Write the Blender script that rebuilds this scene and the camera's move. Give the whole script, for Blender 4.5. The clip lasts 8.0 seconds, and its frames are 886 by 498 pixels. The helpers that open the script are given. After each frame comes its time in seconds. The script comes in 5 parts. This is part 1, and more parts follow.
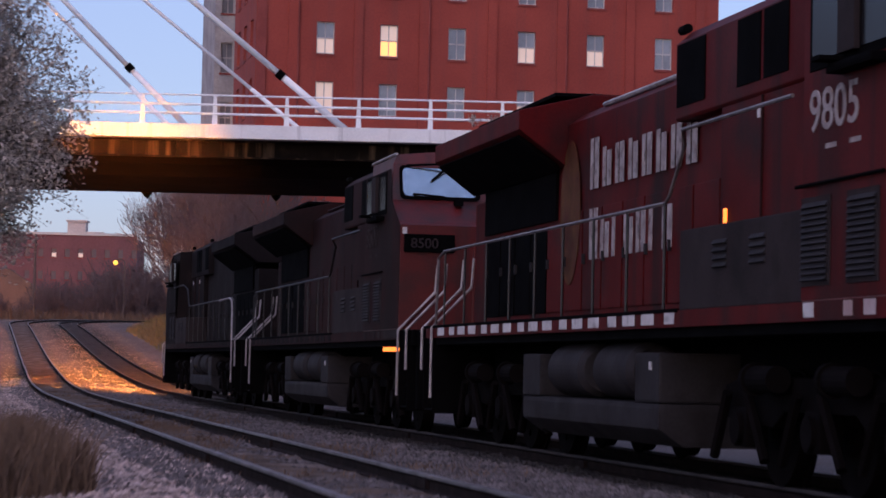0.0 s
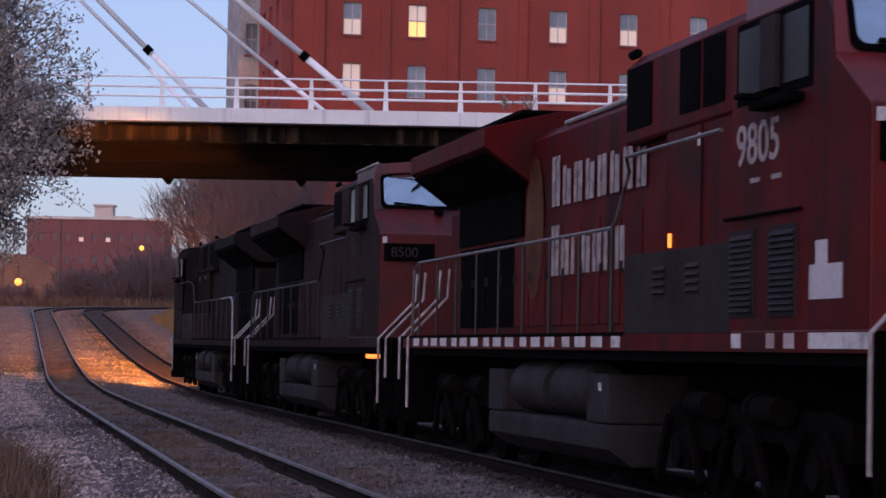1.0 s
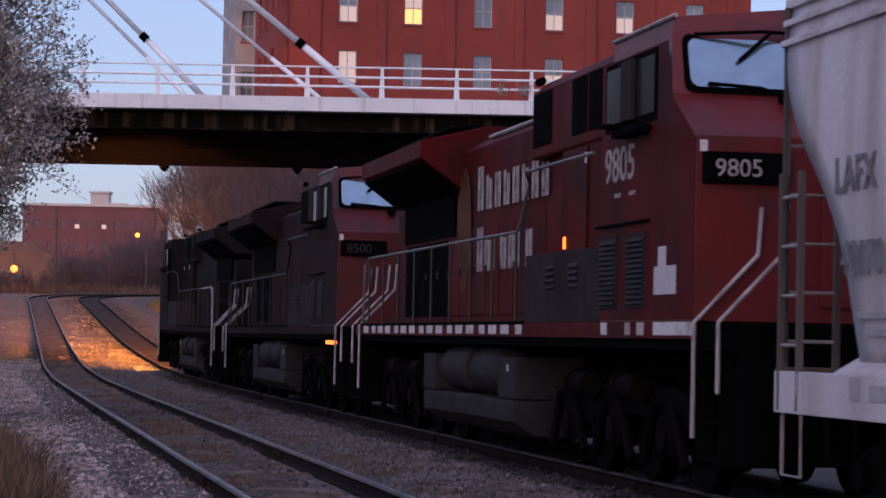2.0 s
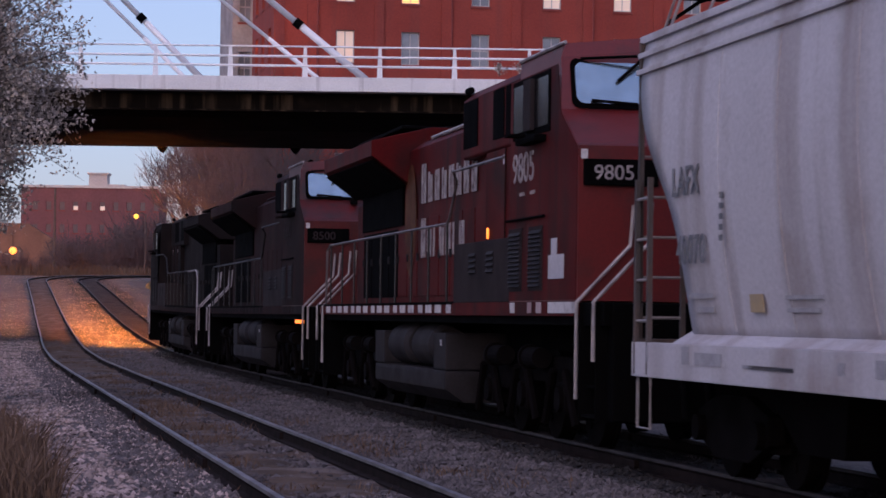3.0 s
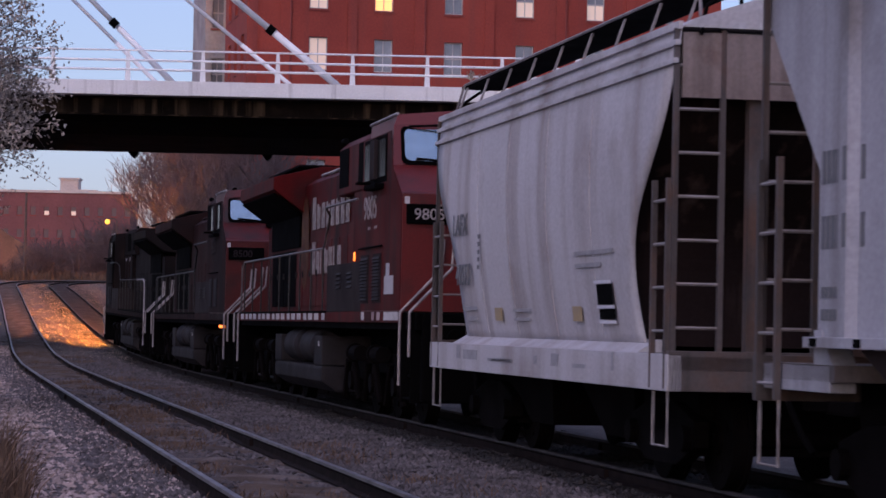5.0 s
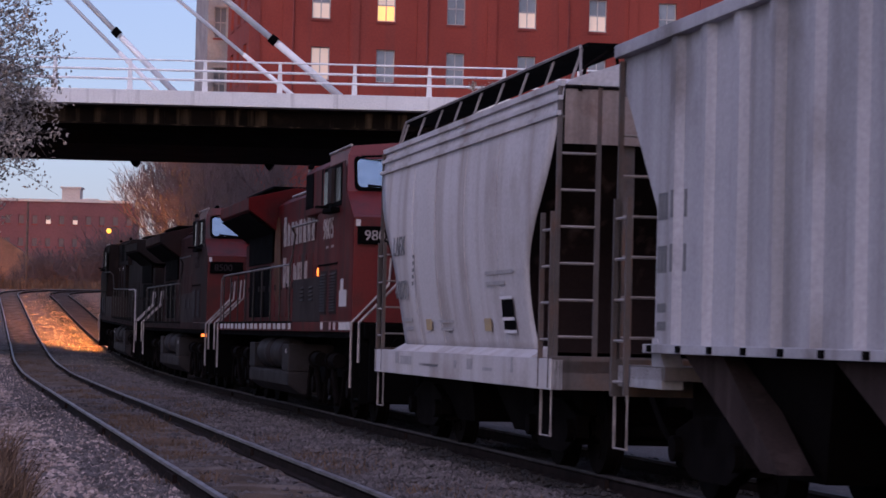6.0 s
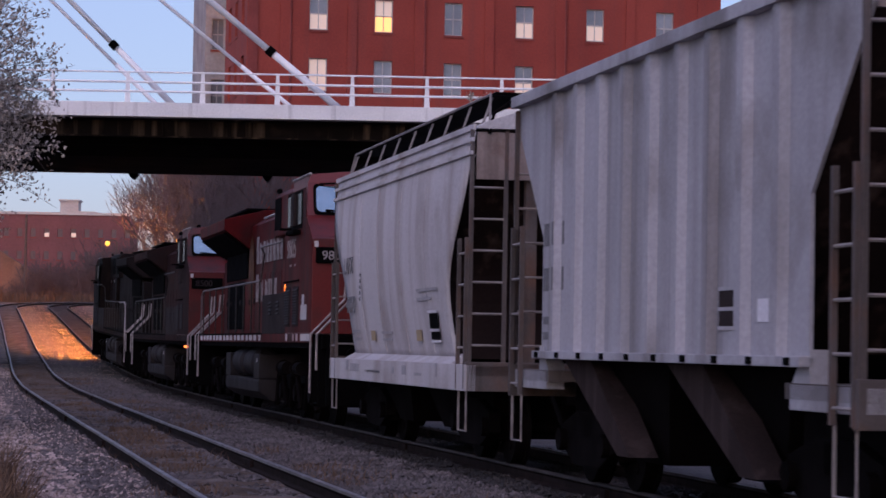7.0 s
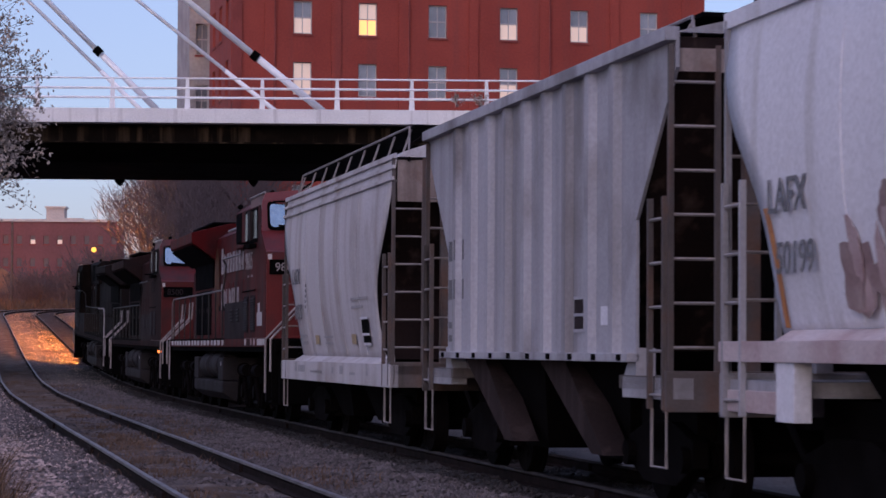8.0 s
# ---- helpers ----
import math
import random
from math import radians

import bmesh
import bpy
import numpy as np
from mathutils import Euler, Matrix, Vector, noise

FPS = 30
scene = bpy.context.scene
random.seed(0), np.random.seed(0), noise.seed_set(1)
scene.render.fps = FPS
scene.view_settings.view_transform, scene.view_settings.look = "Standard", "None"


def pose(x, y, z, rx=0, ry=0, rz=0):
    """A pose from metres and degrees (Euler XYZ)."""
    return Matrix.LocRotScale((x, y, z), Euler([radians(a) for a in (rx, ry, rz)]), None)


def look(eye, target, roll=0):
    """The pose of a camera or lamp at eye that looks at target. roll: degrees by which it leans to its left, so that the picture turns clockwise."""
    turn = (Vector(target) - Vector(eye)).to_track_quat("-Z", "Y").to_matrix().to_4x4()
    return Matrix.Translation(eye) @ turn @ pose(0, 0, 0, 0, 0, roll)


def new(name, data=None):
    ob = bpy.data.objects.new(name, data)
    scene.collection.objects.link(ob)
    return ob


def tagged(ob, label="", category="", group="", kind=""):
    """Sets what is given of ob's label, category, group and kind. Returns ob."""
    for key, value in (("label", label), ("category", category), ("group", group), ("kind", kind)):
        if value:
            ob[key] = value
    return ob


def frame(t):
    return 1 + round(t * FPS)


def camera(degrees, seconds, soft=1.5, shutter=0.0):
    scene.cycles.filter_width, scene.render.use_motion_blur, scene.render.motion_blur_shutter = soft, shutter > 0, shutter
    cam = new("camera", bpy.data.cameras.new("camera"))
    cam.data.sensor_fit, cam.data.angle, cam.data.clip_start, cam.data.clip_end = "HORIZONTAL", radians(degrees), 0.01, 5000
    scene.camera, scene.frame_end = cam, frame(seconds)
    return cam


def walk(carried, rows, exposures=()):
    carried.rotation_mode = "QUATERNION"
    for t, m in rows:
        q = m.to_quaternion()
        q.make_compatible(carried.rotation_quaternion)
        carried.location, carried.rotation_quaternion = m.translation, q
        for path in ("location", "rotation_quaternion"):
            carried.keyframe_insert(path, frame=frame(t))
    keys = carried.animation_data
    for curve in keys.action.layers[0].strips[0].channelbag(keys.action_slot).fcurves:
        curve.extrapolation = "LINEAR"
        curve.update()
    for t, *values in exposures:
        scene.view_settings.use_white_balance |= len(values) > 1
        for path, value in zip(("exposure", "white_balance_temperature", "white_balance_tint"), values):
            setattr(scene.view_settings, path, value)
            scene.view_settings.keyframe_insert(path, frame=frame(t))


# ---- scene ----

# ---------------------------------------------------------------- camera and its walk
cam = camera(19.76, 8.0, soft=1.6, shutter=0.4)
EYE = (0.0, 0.0, 1.42)


def held(t, yaw, pitch, lean, back=0.0, low=0.0):
    return (t, pose(EYE[0], EYE[1] - back, EYE[2] - low, 90 + pitch, -lean, yaw))


walk(cam, [
    held(0.0, -0.73, 2.745, 1.3, 3.8, 0.43), held(0.1, -0.7, 2.6, 1.15, 2.3, 0.26), held(0.2, -0.69, 2.42, 1.0, 0.8, 0.09), held(0.3, -0.646, 2.32, 0.9), held(0.4, -0.5, 2.325, 0.88),
    held(0.5, -0.353, 2.31, 0.875), held(1.0, -0.036, 2.303, 1.043), held(1.5, -0.136, 2.223, 1.198),
    held(3.0, -0.143, 1.557, 0.753), held(3.5, -0.383, 1.473, 0.907), held(4.0, -0.77, 1.582, 1.084),
    held(4.5, -0.81, 1.667, 1.116), held(6.0, -0.775, 1.976, 1.368), held(6.5, -0.795, 2.121, 1.417),
    held(7.0, -0.793, 2.212, 1.009), held(7.5, -1.112, 2.294, 0.518), held(8.0, -1.067, 2.27, 0.34),
], exposures=[(0.0, 0.85, 5950.0, 30.0), (8.0, 0.85, 5950.0, 30.0)])

# ---------------------------------------------------------------- dusk sky and weak glow of the set sun
world = bpy.data.worlds.new("dusk_sky")
scene.world = world
world.use_nodes = True
_w = world.node_tree
_bg = _w.nodes["Background"]
_sky = _w.nodes.new("ShaderNodeTexSky")
_sky.sky_type, _sky.sun_disc = "NISHITA", False
_sky.sun_elevation, _sky.sun_rotation = radians(14.0), radians(200)
_sky.air_density, _sky.dust_density, _sky.ozone_density = 1.0, 1.2, 3.0
_w.links.new(_sky.outputs[0], _bg.inputs[0])
_bg.inputs[1].default_value = 0.052
_veil = _w.nodes.new("ShaderNodeBackground")  # thin even dusk cloud over the whole sky
_veil.inputs[0].default_value, _veil.inputs[1].default_value = (0.66, 0.7, 0.92, 1), 0.155
_both = _w.nodes.new("ShaderNodeAddShader")
_w.links.new(_bg.outputs[0], _both.inputs[0])
_w.links.new(_veil.outputs[0], _both.inputs[1])
_w.links.new(_both.outputs[0], _w.nodes["World Output"].inputs[0])
_sd = bpy.data.lights.new("sun", "SUN")
_sd.energy, _sd.angle, _sd.color = 0.58, radians(60), (1.0, 0.9, 0.95)
sun = new("sun", _sd)
sun.matrix_world = look((0, 0, 0), (0.3, 0.5, -0.75))

# ---------------------------------------------------------------- mesh helpers
def part(name, bm, material, parent=None, label="", kind="", smooth=False):
    me = bpy.data.meshes.new(name)
    bmesh.ops.recalc_face_normals(bm, faces=bm.faces)
    if smooth:
        for f in bm.faces:
            f.smooth = True
    bm.to_mesh(me)
    bm.free()
    me.materials.append(material)
    ob = new(name, me)
    if parent:
        ob.parent = parent
    return tagged(ob, label=label, kind=kind)


def thing(name, label, category, m=None, group="", kind=""):
    e = new(name)
    e.empty_display_size = 0.3
    if m is not None:
        e.matrix_basis = m
    return tagged(e, label, category, group, kind)


def BM():
    return bmesh.new()


def box(bm, x0, x1, y0, y1, z0, z1, bev=0.0, m=None):
    vs = [bm.verts.new(Vector((x, y, z))) for x in (x0, x1) for y in (y0, y1) for z in (z0, z1)]
    fs = [bm.faces.new([vs[i] for i in q]) for q in ((0, 1, 3, 2), (4, 6, 7, 5), (0, 4, 5, 1), (2, 3, 7, 6), (0, 2, 6, 4), (1, 5, 7, 3))]
    if bev:
        es = list({e for f in fs for e in f.edges})
        r = bmesh.ops.bevel(bm, geom=es, offset=bev, segments=2, affect="EDGES", profile=0.7)
        vs = list({v for f in r["faces"] for v in f.verts} | {v for v in vs if v.is_valid})
    if m is not None:
        bmesh.ops.transform(bm, matrix=m, verts=[v for v in vs if v.is_valid])
    return bm


def prism(bm, pts, axis, a, b, bev=0.0):
    """A closed outline of 2D points, pulled along axis from a to b. x: (y, z), y: (x, z), z: (x, y)."""
    def at(p, c):
        return {"x": (c, p[0], p[1]), "y": (p[0], c, p[1]), "z": (p[0], p[1], c)}[axis]
    A = [bm.verts.new(at(p, a)) for p in pts]
    B = [bm.verts.new(at(p, b)) for p in pts]
    fs = [bm.faces.new(A), bm.faces.new(B)]
    for i in range(len(pts)):
        j = (i + 1) % len(pts)
        fs.append(bm.faces.new((A[i], A[j], B[j], B[i])))
    if bev:
        bmesh.ops.recalc_face_normals(bm, faces=fs)
        bmesh.ops.bevel(bm, geom=list({e for f in fs for e in f.edges}), offset=bev, segments=2, affect="EDGES", profile=0.7)
    return bm


def cyl(bm, p, q, r, n=16, r2=None):
    p, q = Vector(p), Vector(q)
    d = q - p
    m = Matrix.Translation((p + q) / 2) @ d.to_track_quat("Z", "Y").to_matrix().to_4x4()
    bmesh.ops.create_cone(bm, cap_ends=True, segments=n, radius1=r, radius2=r if r2 is None else r2, depth=d.length, matrix=m)
    return bm


def tube(bm, pts, r, n=8):
    """A bent bar through the points."""
    pts = [Vector(p) for p in pts]
    rings = []
    for i, p in enumerate(pts):
        a = pts[max(i - 1, 0)]
        b = pts[min(i + 1, len(pts) - 1)]
        d = (b - a).normalized()
        s = d.cross(Vector((0, 0, 1)))
        if s.length < 1e-3:
            s = d.cross(Vector((0, 1, 0)))
        s.normalize()
        u = s.cross(d)
        rings.append([bm.verts.new(p + r * (math.cos(k * 2 * math.pi / n) * s + math.sin(k * 2 * math.pi / n) * u)) for k in range(n)])
    for a, b in zip(rings, rings[1:]):
        for k in range(n):
            bm.faces.new((a[k], a[(k + 1) % n], b[(k + 1) % n], b[k]))
    bm.faces.new(rings[0])
    bm.faces.new(rings[-1])
    return bm


def lettering(name, words, size, m, material, parent, label=""):
    """Built-in font turned to mesh, flat on the xy plane of m, left bottom at its origin."""
    cu = bpy.data.curves.new(name, "FONT")
    cu.body, cu.size, cu.extrude, cu.offset = words, size, 0.004, size * 0.006
    tmp = bpy.data.objects.new(name, cu)
    scene.collection.objects.link(tmp)
    me = bpy.data.meshes.new_from_object(tmp.evaluated_get(bpy.context.evaluated_depsgraph_get()))
    bpy.data.objects.remove(tmp)
    me.materials.append(material)
    ob = new(name, me)
    ob.parent = parent
    ob.matrix_basis = m
    return tagged(ob, label=label)


# ---------------------------------------------------------------- the lay of the line
SLOPE = math.atan(0.1817)
DIR = Vector((-math.sin(SLOPE), math.cos(SLOPE)))
SIDING = 4.55  # the second track lies this far to the left
CLOSE_U, CLOSE_BY = [80, 96, 113, 140, 180, 240], [0.0, 0.15, 0.45, 0.8, 1.2, 1.5]
TURN_AT, RADIUS = 180.0, 75.0


def rise(y):
    """Rail height along the line: level, then a climb that eases off."""
    return float(np.interp(y, GX, GZ))


_gy = [-200, 72, 84, 95, 105, 116, 128, 142, 156, 170, 190, 215, 250, 400, 4000]
_gz = [0, 0, 0.04, 0.16, 0.36, 0.7, 1.2, 1.88, 2.65, 3.4, 4.2, 4.75, 5.1, 5.4, 5.4]
GX = np.arange(-200, 600, 2.0)
GZ = np.convolve(np.pad(np.interp(GX, _gy, _gz), 8, mode="edge"), np.ones(17) / 17, mode="valid")


def line(u, off=0.0, up=0.0):
    """A point u metres along the freight line, off metres to its left; the siding closes in on the far climb."""
    u, off = float(u), float(off)
    off -= min(max(off / SIDING, 0.0), 1.0) * float(np.interp(u, CLOSE_U, CLOSE_BY))
    if u <= TURN_AT:
        p = Vector((7.81, 0)) + u * DIR
        h = DIR
    else:
        a = (u - TURN_AT) / RADIUS
        c = Vector((7.81, 0)) + TURN_AT * DIR + RADIUS * Vector((DIR.y, -DIR.x))
        n = Matrix.Rotation(-a, 2) @ Vector((-DIR.y, DIR.x))
        p = c + RADIUS * n
        h = Matrix.Rotation(-a, 2) @ DIR
    n = Vector((-h.y, h.x))
    p = p + off * n
    return Vector((p.x, p.y, rise(p.y) + up))



# ---------------------------------------------------------------- materials
def material(name, color, color2=None, rough=0.8, metal=0.0, scale=3.0, fine=40.0, bump=0.2, dist=0.01, spots=None, streak=None, spec=0.5, var=0.0, stretch=(1, 1, 1)):
    """Two colours mixed by coarse noise, fine grain in value, optional stains (colour, amount) and vertical streaks."""
    ma = bpy.data.materials.new(name)
    ma.use_nodes = True
    t = ma.node_tree
    N, L = t.nodes, t.links
    b = N["Principled BSDF"]
    co = N.new("ShaderNodeTexCoord")
    mp = N.new("ShaderNodeMapping")
    mp.inputs["Scale"].default_value = stretch
    L.new(co.outputs["Object"], mp.inputs[0])
    n1 = N.new("ShaderNodeTexNoise")
    n1.inputs["Scale"].default_value, n1.inputs["Detail"].default_value = scale, 6
    n2 = N.new("ShaderNodeTexNoise")
    n2.inputs["Scale"].default_value, n2.inputs["Detail"].default_value = fine, 4
    for n in (n1, n2):
        L.new(mp.outputs[0], n.inputs["Vector"])
    mix = N.new("ShaderNodeMix")
    mix.data_type = "RGBA"
    mix.inputs[6].default_value = (*color, 1)
    mix.inputs[7].default_value = (*(color2 or [c * 0.7 for c in color]), 1)
    r1 = N.new("ShaderNodeValToRGB")
    r1.color_ramp.elements[0].position, r1.color_ramp.elements[1].position = 0.35, 0.68
    L.new(n1.outputs[0], r1.inputs[0])
    L.new(r1.outputs[0], mix.inputs[0])
    out = mix.outputs[2]
    for kind in (spots, streak):
        if not kind:
            continue
        n3 = N.new("ShaderNodeTexNoise")
        n3.inputs["Detail"].default_value = 8
        n3.inputs["Scale"].default_value = scale * 1.7
        if kind is streak:
            m3 = N.new("ShaderNodeMapping")
            m3.inputs["Scale"].default_value = (2.2, 2.2, 0.12)
            L.new(co.outputs["Object"], m3.inputs[0])
            L.new(m3.outputs[0], n3.inputs["Vector"])
        else:
            L.new(mp.outputs[0], n3.inputs["Vector"])
        r3 = N.new("ShaderNodeValToRGB")
        r3.color_ramp.elements[0].position, r3.color_ramp.elements[1].position = 0.62 - 0.25 * kind[1], 0.8
        L.new(n3.outputs[0], r3.inputs[0])
        m4 = N.new("ShaderNodeMix")
        m4.data_type = "RGBA"
        m4.inputs[7].default_value = (*kind[0], 1)
        L.new(out, m4.inputs[6])
        L.new(r3.outputs[0], m4.inputs[0])
        out = m4.outputs[2]
    hs = N.new("ShaderNodeHueSaturation")
    mr = N.new("ShaderNodeMapRange")
    mr.inputs[3].default_value, mr.inputs[4].default_value = 0.72, 1.28
    L.new(n2.outputs[0], mr.inputs[0])
    val = mr.outputs[0]
    if var:
        oi = N.new("ShaderNodeObjectInfo")
        m5 = N.new("ShaderNodeMapRange")
        m5.inputs[3].default_value, m5.inputs[4].default_value = 1 - var, 1 + var
        L.new(oi.outputs["Random"], m5.inputs[0])
        mu = N.new("ShaderNodeMath")
        mu.operation = "MULTIPLY"
        L.new(val, mu.inputs[0])
        L.new(m5.outputs[0], mu.inputs[1])
        val = mu.outputs[0]
    L.new(val, hs.inputs["Value"])
    L.new(out, hs.inputs["Color"])
    L.new(hs.outputs[0], b.inputs["Base Color"])
    rr = N.new("ShaderNodeMapRange")
    rr.inputs[3].default_value, rr.inputs[4].default_value = max(rough - 0.12, 0.03), min(rough + 0.12, 1)
    L.new(n1.outputs[0], rr.inputs[0])
    L.new(rr.outputs[0], b.inputs["Roughness"])
    b.inputs["Metallic"].default_value = metal
    b.inputs["Specular IOR Level"].default_value = spec
    if bump:
        bp = N.new("ShaderNodeBump")
        bp.inputs["Strength"].default_value, bp.inputs["Distance"].default_value = bump, dist
        L.new(n2.outputs[0], bp.inputs["Height"])
        L.new(bp.outputs[0], b.inputs["Normal"])
    return ma


def glow(name, color, strength):
    ma = bpy.data.materials.new(name)
    ma.use_nodes = True
    b = ma.node_tree.nodes["Principled BSDF"]
    b.inputs["Base Color"].default_value = (*color, 1)
    b.inputs["Emission Color"].default_value = (*color, 1)
    b.inputs["Emission Strength"].default_value = strength
    return ma


GRIME = (0.012, 0.010, 0.010)
RUST = (0.12, 0.05, 0.025)
M_RED = material("oxide_red_paint", (0.08, 0.0062, 0.006), (0.061, 0.0052, 0.005), 0.55, 0, 0.7, 30, 0.05, 0.004, (GRIME, 0.45), (GRIME, 0.55), spec=0.04)
M_REDTOP = material("cab_red_paint", (0.12, 0.0085, 0.008), (0.095, 0.0072, 0.007), 0.42, 0, 0.8, 30, 0.05, 0.004, (GRIME, 0.3), spec=0.5)
M_NOSE = material("sooty_cab_red_paint", (0.088, 0.0072, 0.0068), (0.06, 0.006, 0.0058), 0.45, 0, 0.9, 30, 0.05, 0.004, (GRIME, 0.5), (GRIME, 0.4), spec=0.35)
M_NEARBLACK = material("near_black_paint", (0.012, 0.0085, 0.0085), (0.008, 0.006, 0.006), 0.75, 0, 0.8, 25, 0.08, 0.004, ((0.03, 0.02, 0.019), 0.25), spec=0.05)
M_DIRTRED = material("sooty_red_paint", (0.028, 0.0088, 0.0085), (0.018, 0.0075, 0.0074), 0.65, 0, 0.6, 25, 0.08, 0.004, (GRIME, 0.6), (GRIME, 0.5), spec=0.03)
M_GREYPANEL = material("grimy_grey_panel", (0.0315, 0.0238, 0.0245), (0.021, 0.0161, 0.0168), 0.7, 0, 1.2, 30, 0.08, 0.004, (GRIME, 0.4), spec=0.04)
# black set below any paint: underbody shade is put into the colour
M_BLACK = material("shade_deepened_black", (0.003, 0.00275, 0.003), (0.002, 0.00175, 0.0019), 0.85, 0, 2.0, 40, 0.1, 0.005, spec=0.02)
M_TANK = material("dusty_grey_tank", (0.0288, 0.0256, 0.028), (0.0192, 0.0168, 0.0184), 0.7, 0, 1.5, 30, 0.1, 0.005, (GRIME, 0.4), spec=0.06)
# steel lowered likewise, for the shade around wheels and trucks
M_TRUCK = material("shade_deepened_steel", (0.0055, 0.0041, 0.00425), (0.003, 0.00225, 0.0023), 0.85, 0, 3.0, 40, 0.15, 0.006, spec=0.03)
M_WHITE = material("dirty_white_paint", (0.55, 0.52, 0.52), (0.42, 0.39, 0.39), 0.6, 0, 3.0, 40, 0.05, 0.003, (GRIME, 0.25))
M_RAILING = material("worn_pale_handrail", (0.34, 0.3, 0.3), (0.16, 0.13, 0.13), 0.5, 0, 4.0, 50, 0.05, 0.003)
M_DARKRAIL = material("dark_handrail", (0.006, 0.004, 0.0042), (0.004, 0.003, 0.003), 0.55, 0, 4.0, 50, 0.05, 0.003)
M_INK = material("weathered_white_lettering", (0.34, 0.3, 0.3), (0.2, 0.16, 0.16), 0.7, 0, 5.0, 40, 0.0, 0.003, (GRIME, 0.35), spec=0.1)
M_RUNG = material("worn_grey_rung", (0.26, 0.23, 0.23), (0.17, 0.145, 0.14), 0.6, 0, 5.0, 50, 0.05, 0.003)
M_MIDRAIL = material("scuffed_handrail", (0.13, 0.11, 0.11), (0.06, 0.048, 0.048), 0.5, 0, 4.0, 50, 0.05, 0.003)
M_GOLD = material("faded_gold_paint", (0.105, 0.0455, 0.0112), (0.049, 0.0168, 0.0077), 0.6, 0, 2.5, 30, 0.05, 0.003, ((0.07, 0.012, 0.012), 0.8), spec=0.1)
M_GLASS = material("cab_glass", (0.006, 0.0055, 0.006), (0.01, 0.009, 0.0095), 0.2, 0, 1.0, 5, 0.0, 0.0, spec=0.12)
M_WINDSHIELD = material("windshield_glass", (0.5, 0.62, 0.68), (0.4, 0.52, 0.58), 0.12, 0.85, 0.8, 4, 0.02, 0.01, spec=1.0)
M_AMBER = glow("amber_lamp", (1.0, 0.2, 0.02), 1.6)
M_STEPGLOW = glow("step_lamp", (1.0, 0.2, 0.02), 1.4)
M_HEAD = glow("headlight_lens", (1.0, 0.31, 0.04), 520000.0)
M_BEAM = glow("long_beam_lens", (1.0, 0.31, 0.04), 16000000.0)
M_DITCH = glow("ditch_light_lens", (1.0, 0.31, 0.04), 600000.0)
M_HOPPER = material("weathered_grey_hopper_paint", (0.47, 0.45, 0.475), (0.39, 0.37, 0.39), 0.6, 0, 0.5, 25, 0.05, 0.004, ((0.24, 0.19, 0.17), 0.22), ((0.24, 0.19, 0.175), 0.6))
M_HOPPER2 = material("dull_grey_hopper_paint", (0.36, 0.35, 0.385), (0.28, 0.275, 0.305), 0.65, 0, 0.6, 25, 0.05, 0.004, ((0.14, 0.12, 0.12), 0.3), ((0.13, 0.115, 0.115), 0.65))
M_HOPPER3 = material("pale_grey_hopper_paint", (0.62, 0.61, 0.66), (0.56, 0.55, 0.6), 0.55, 0, 0.5, 25, 0.05, 0.004, None, ((0.32, 0.3, 0.29), 0.2))
M_HOPEND = material("rusty_tan_hopper_end", (0.0936, 0.0756, 0.072), (0.054, 0.04248, 0.04032), 0.75, 0, 1.2, 30, 0.1, 0.005, (RUST, 0.5), (GRIME, 0.5))
M_ENDTAN = material("tan_end_panel", (0.255, 0.1997, 0.1827), (0.187, 0.1403, 0.1275), 0.75, 0, 1.2, 30, 0.08, 0.004, (RUST, 0.2), ((0.1, 0.07, 0.06), 0.4))
# end-sheet brown darkened for the shade between cars, with paler streaks
M_ENDDARK = material("shade_dark_end_sheet", (0.024, 0.0152, 0.0144), (0.0144, 0.0096, 0.0096), 0.85, 0, 1.2, 30, 0.1, 0.005, None, ((0.09, 0.06, 0.05), 0.25), spec=0.05)
# hopper underside colour carries the shade below the cars
M_HOPDARK = material("shade_deepened_underside", (0.0054, 0.004275, 0.00441), (0.00315, 0.002475, 0.00261), 0.85, 0, 1.5, 30, 0.1, 0.005, spec=0.02)
M_BAY = material("brown_bay_sheet", (0.036, 0.026, 0.026), (0.02, 0.0145, 0.0145), 0.85, 0, 1.2, 30, 0.1, 0.005, None, ((0.06, 0.045, 0.043), 0.4), spec=0.04)
M_SILL3 = material("stained_pink_white_sill", (0.48, 0.42, 0.43), (0.3, 0.19, 0.185), 0.65, 0, 1.2, 30, 0.05, 0.004)
M_STENCIL = material("faded_black_stencil", (0.1, 0.1, 0.11), (0.16, 0.16, 0.17), 0.7, 0, 6, 50, 0.0)
M_PRINT = material("faded_grey_print", (0.24, 0.23, 0.245), (0.33, 0.32, 0.335), 0.7, 0, 8, 60, 0.0)
M_YELLOW = material("faded_yellow_decal", (0.36, 0.26, 0.13), (0.3, 0.24, 0.17), 0.7, 0, 6, 50, 0.0)
M_ORANGE = material("orange_stripe_paint", (0.42, 0.17, 0.05), (0.35, 0.14, 0.05), 0.6, 0, 3, 40, 0.0)
M_GRAFFITI2 = material("faded_pink_spray_paint", (0.4, 0.3, 0.3), (0.3, 0.2, 0.2), 0.7, 0, 3.0, 30, 0.0)
M_GRAFFITI = material("faded_maroon_spray_paint", (0.17, 0.1, 0.1), (0.3, 0.22, 0.21), 0.7, 0, 3.0, 30, 0.0)
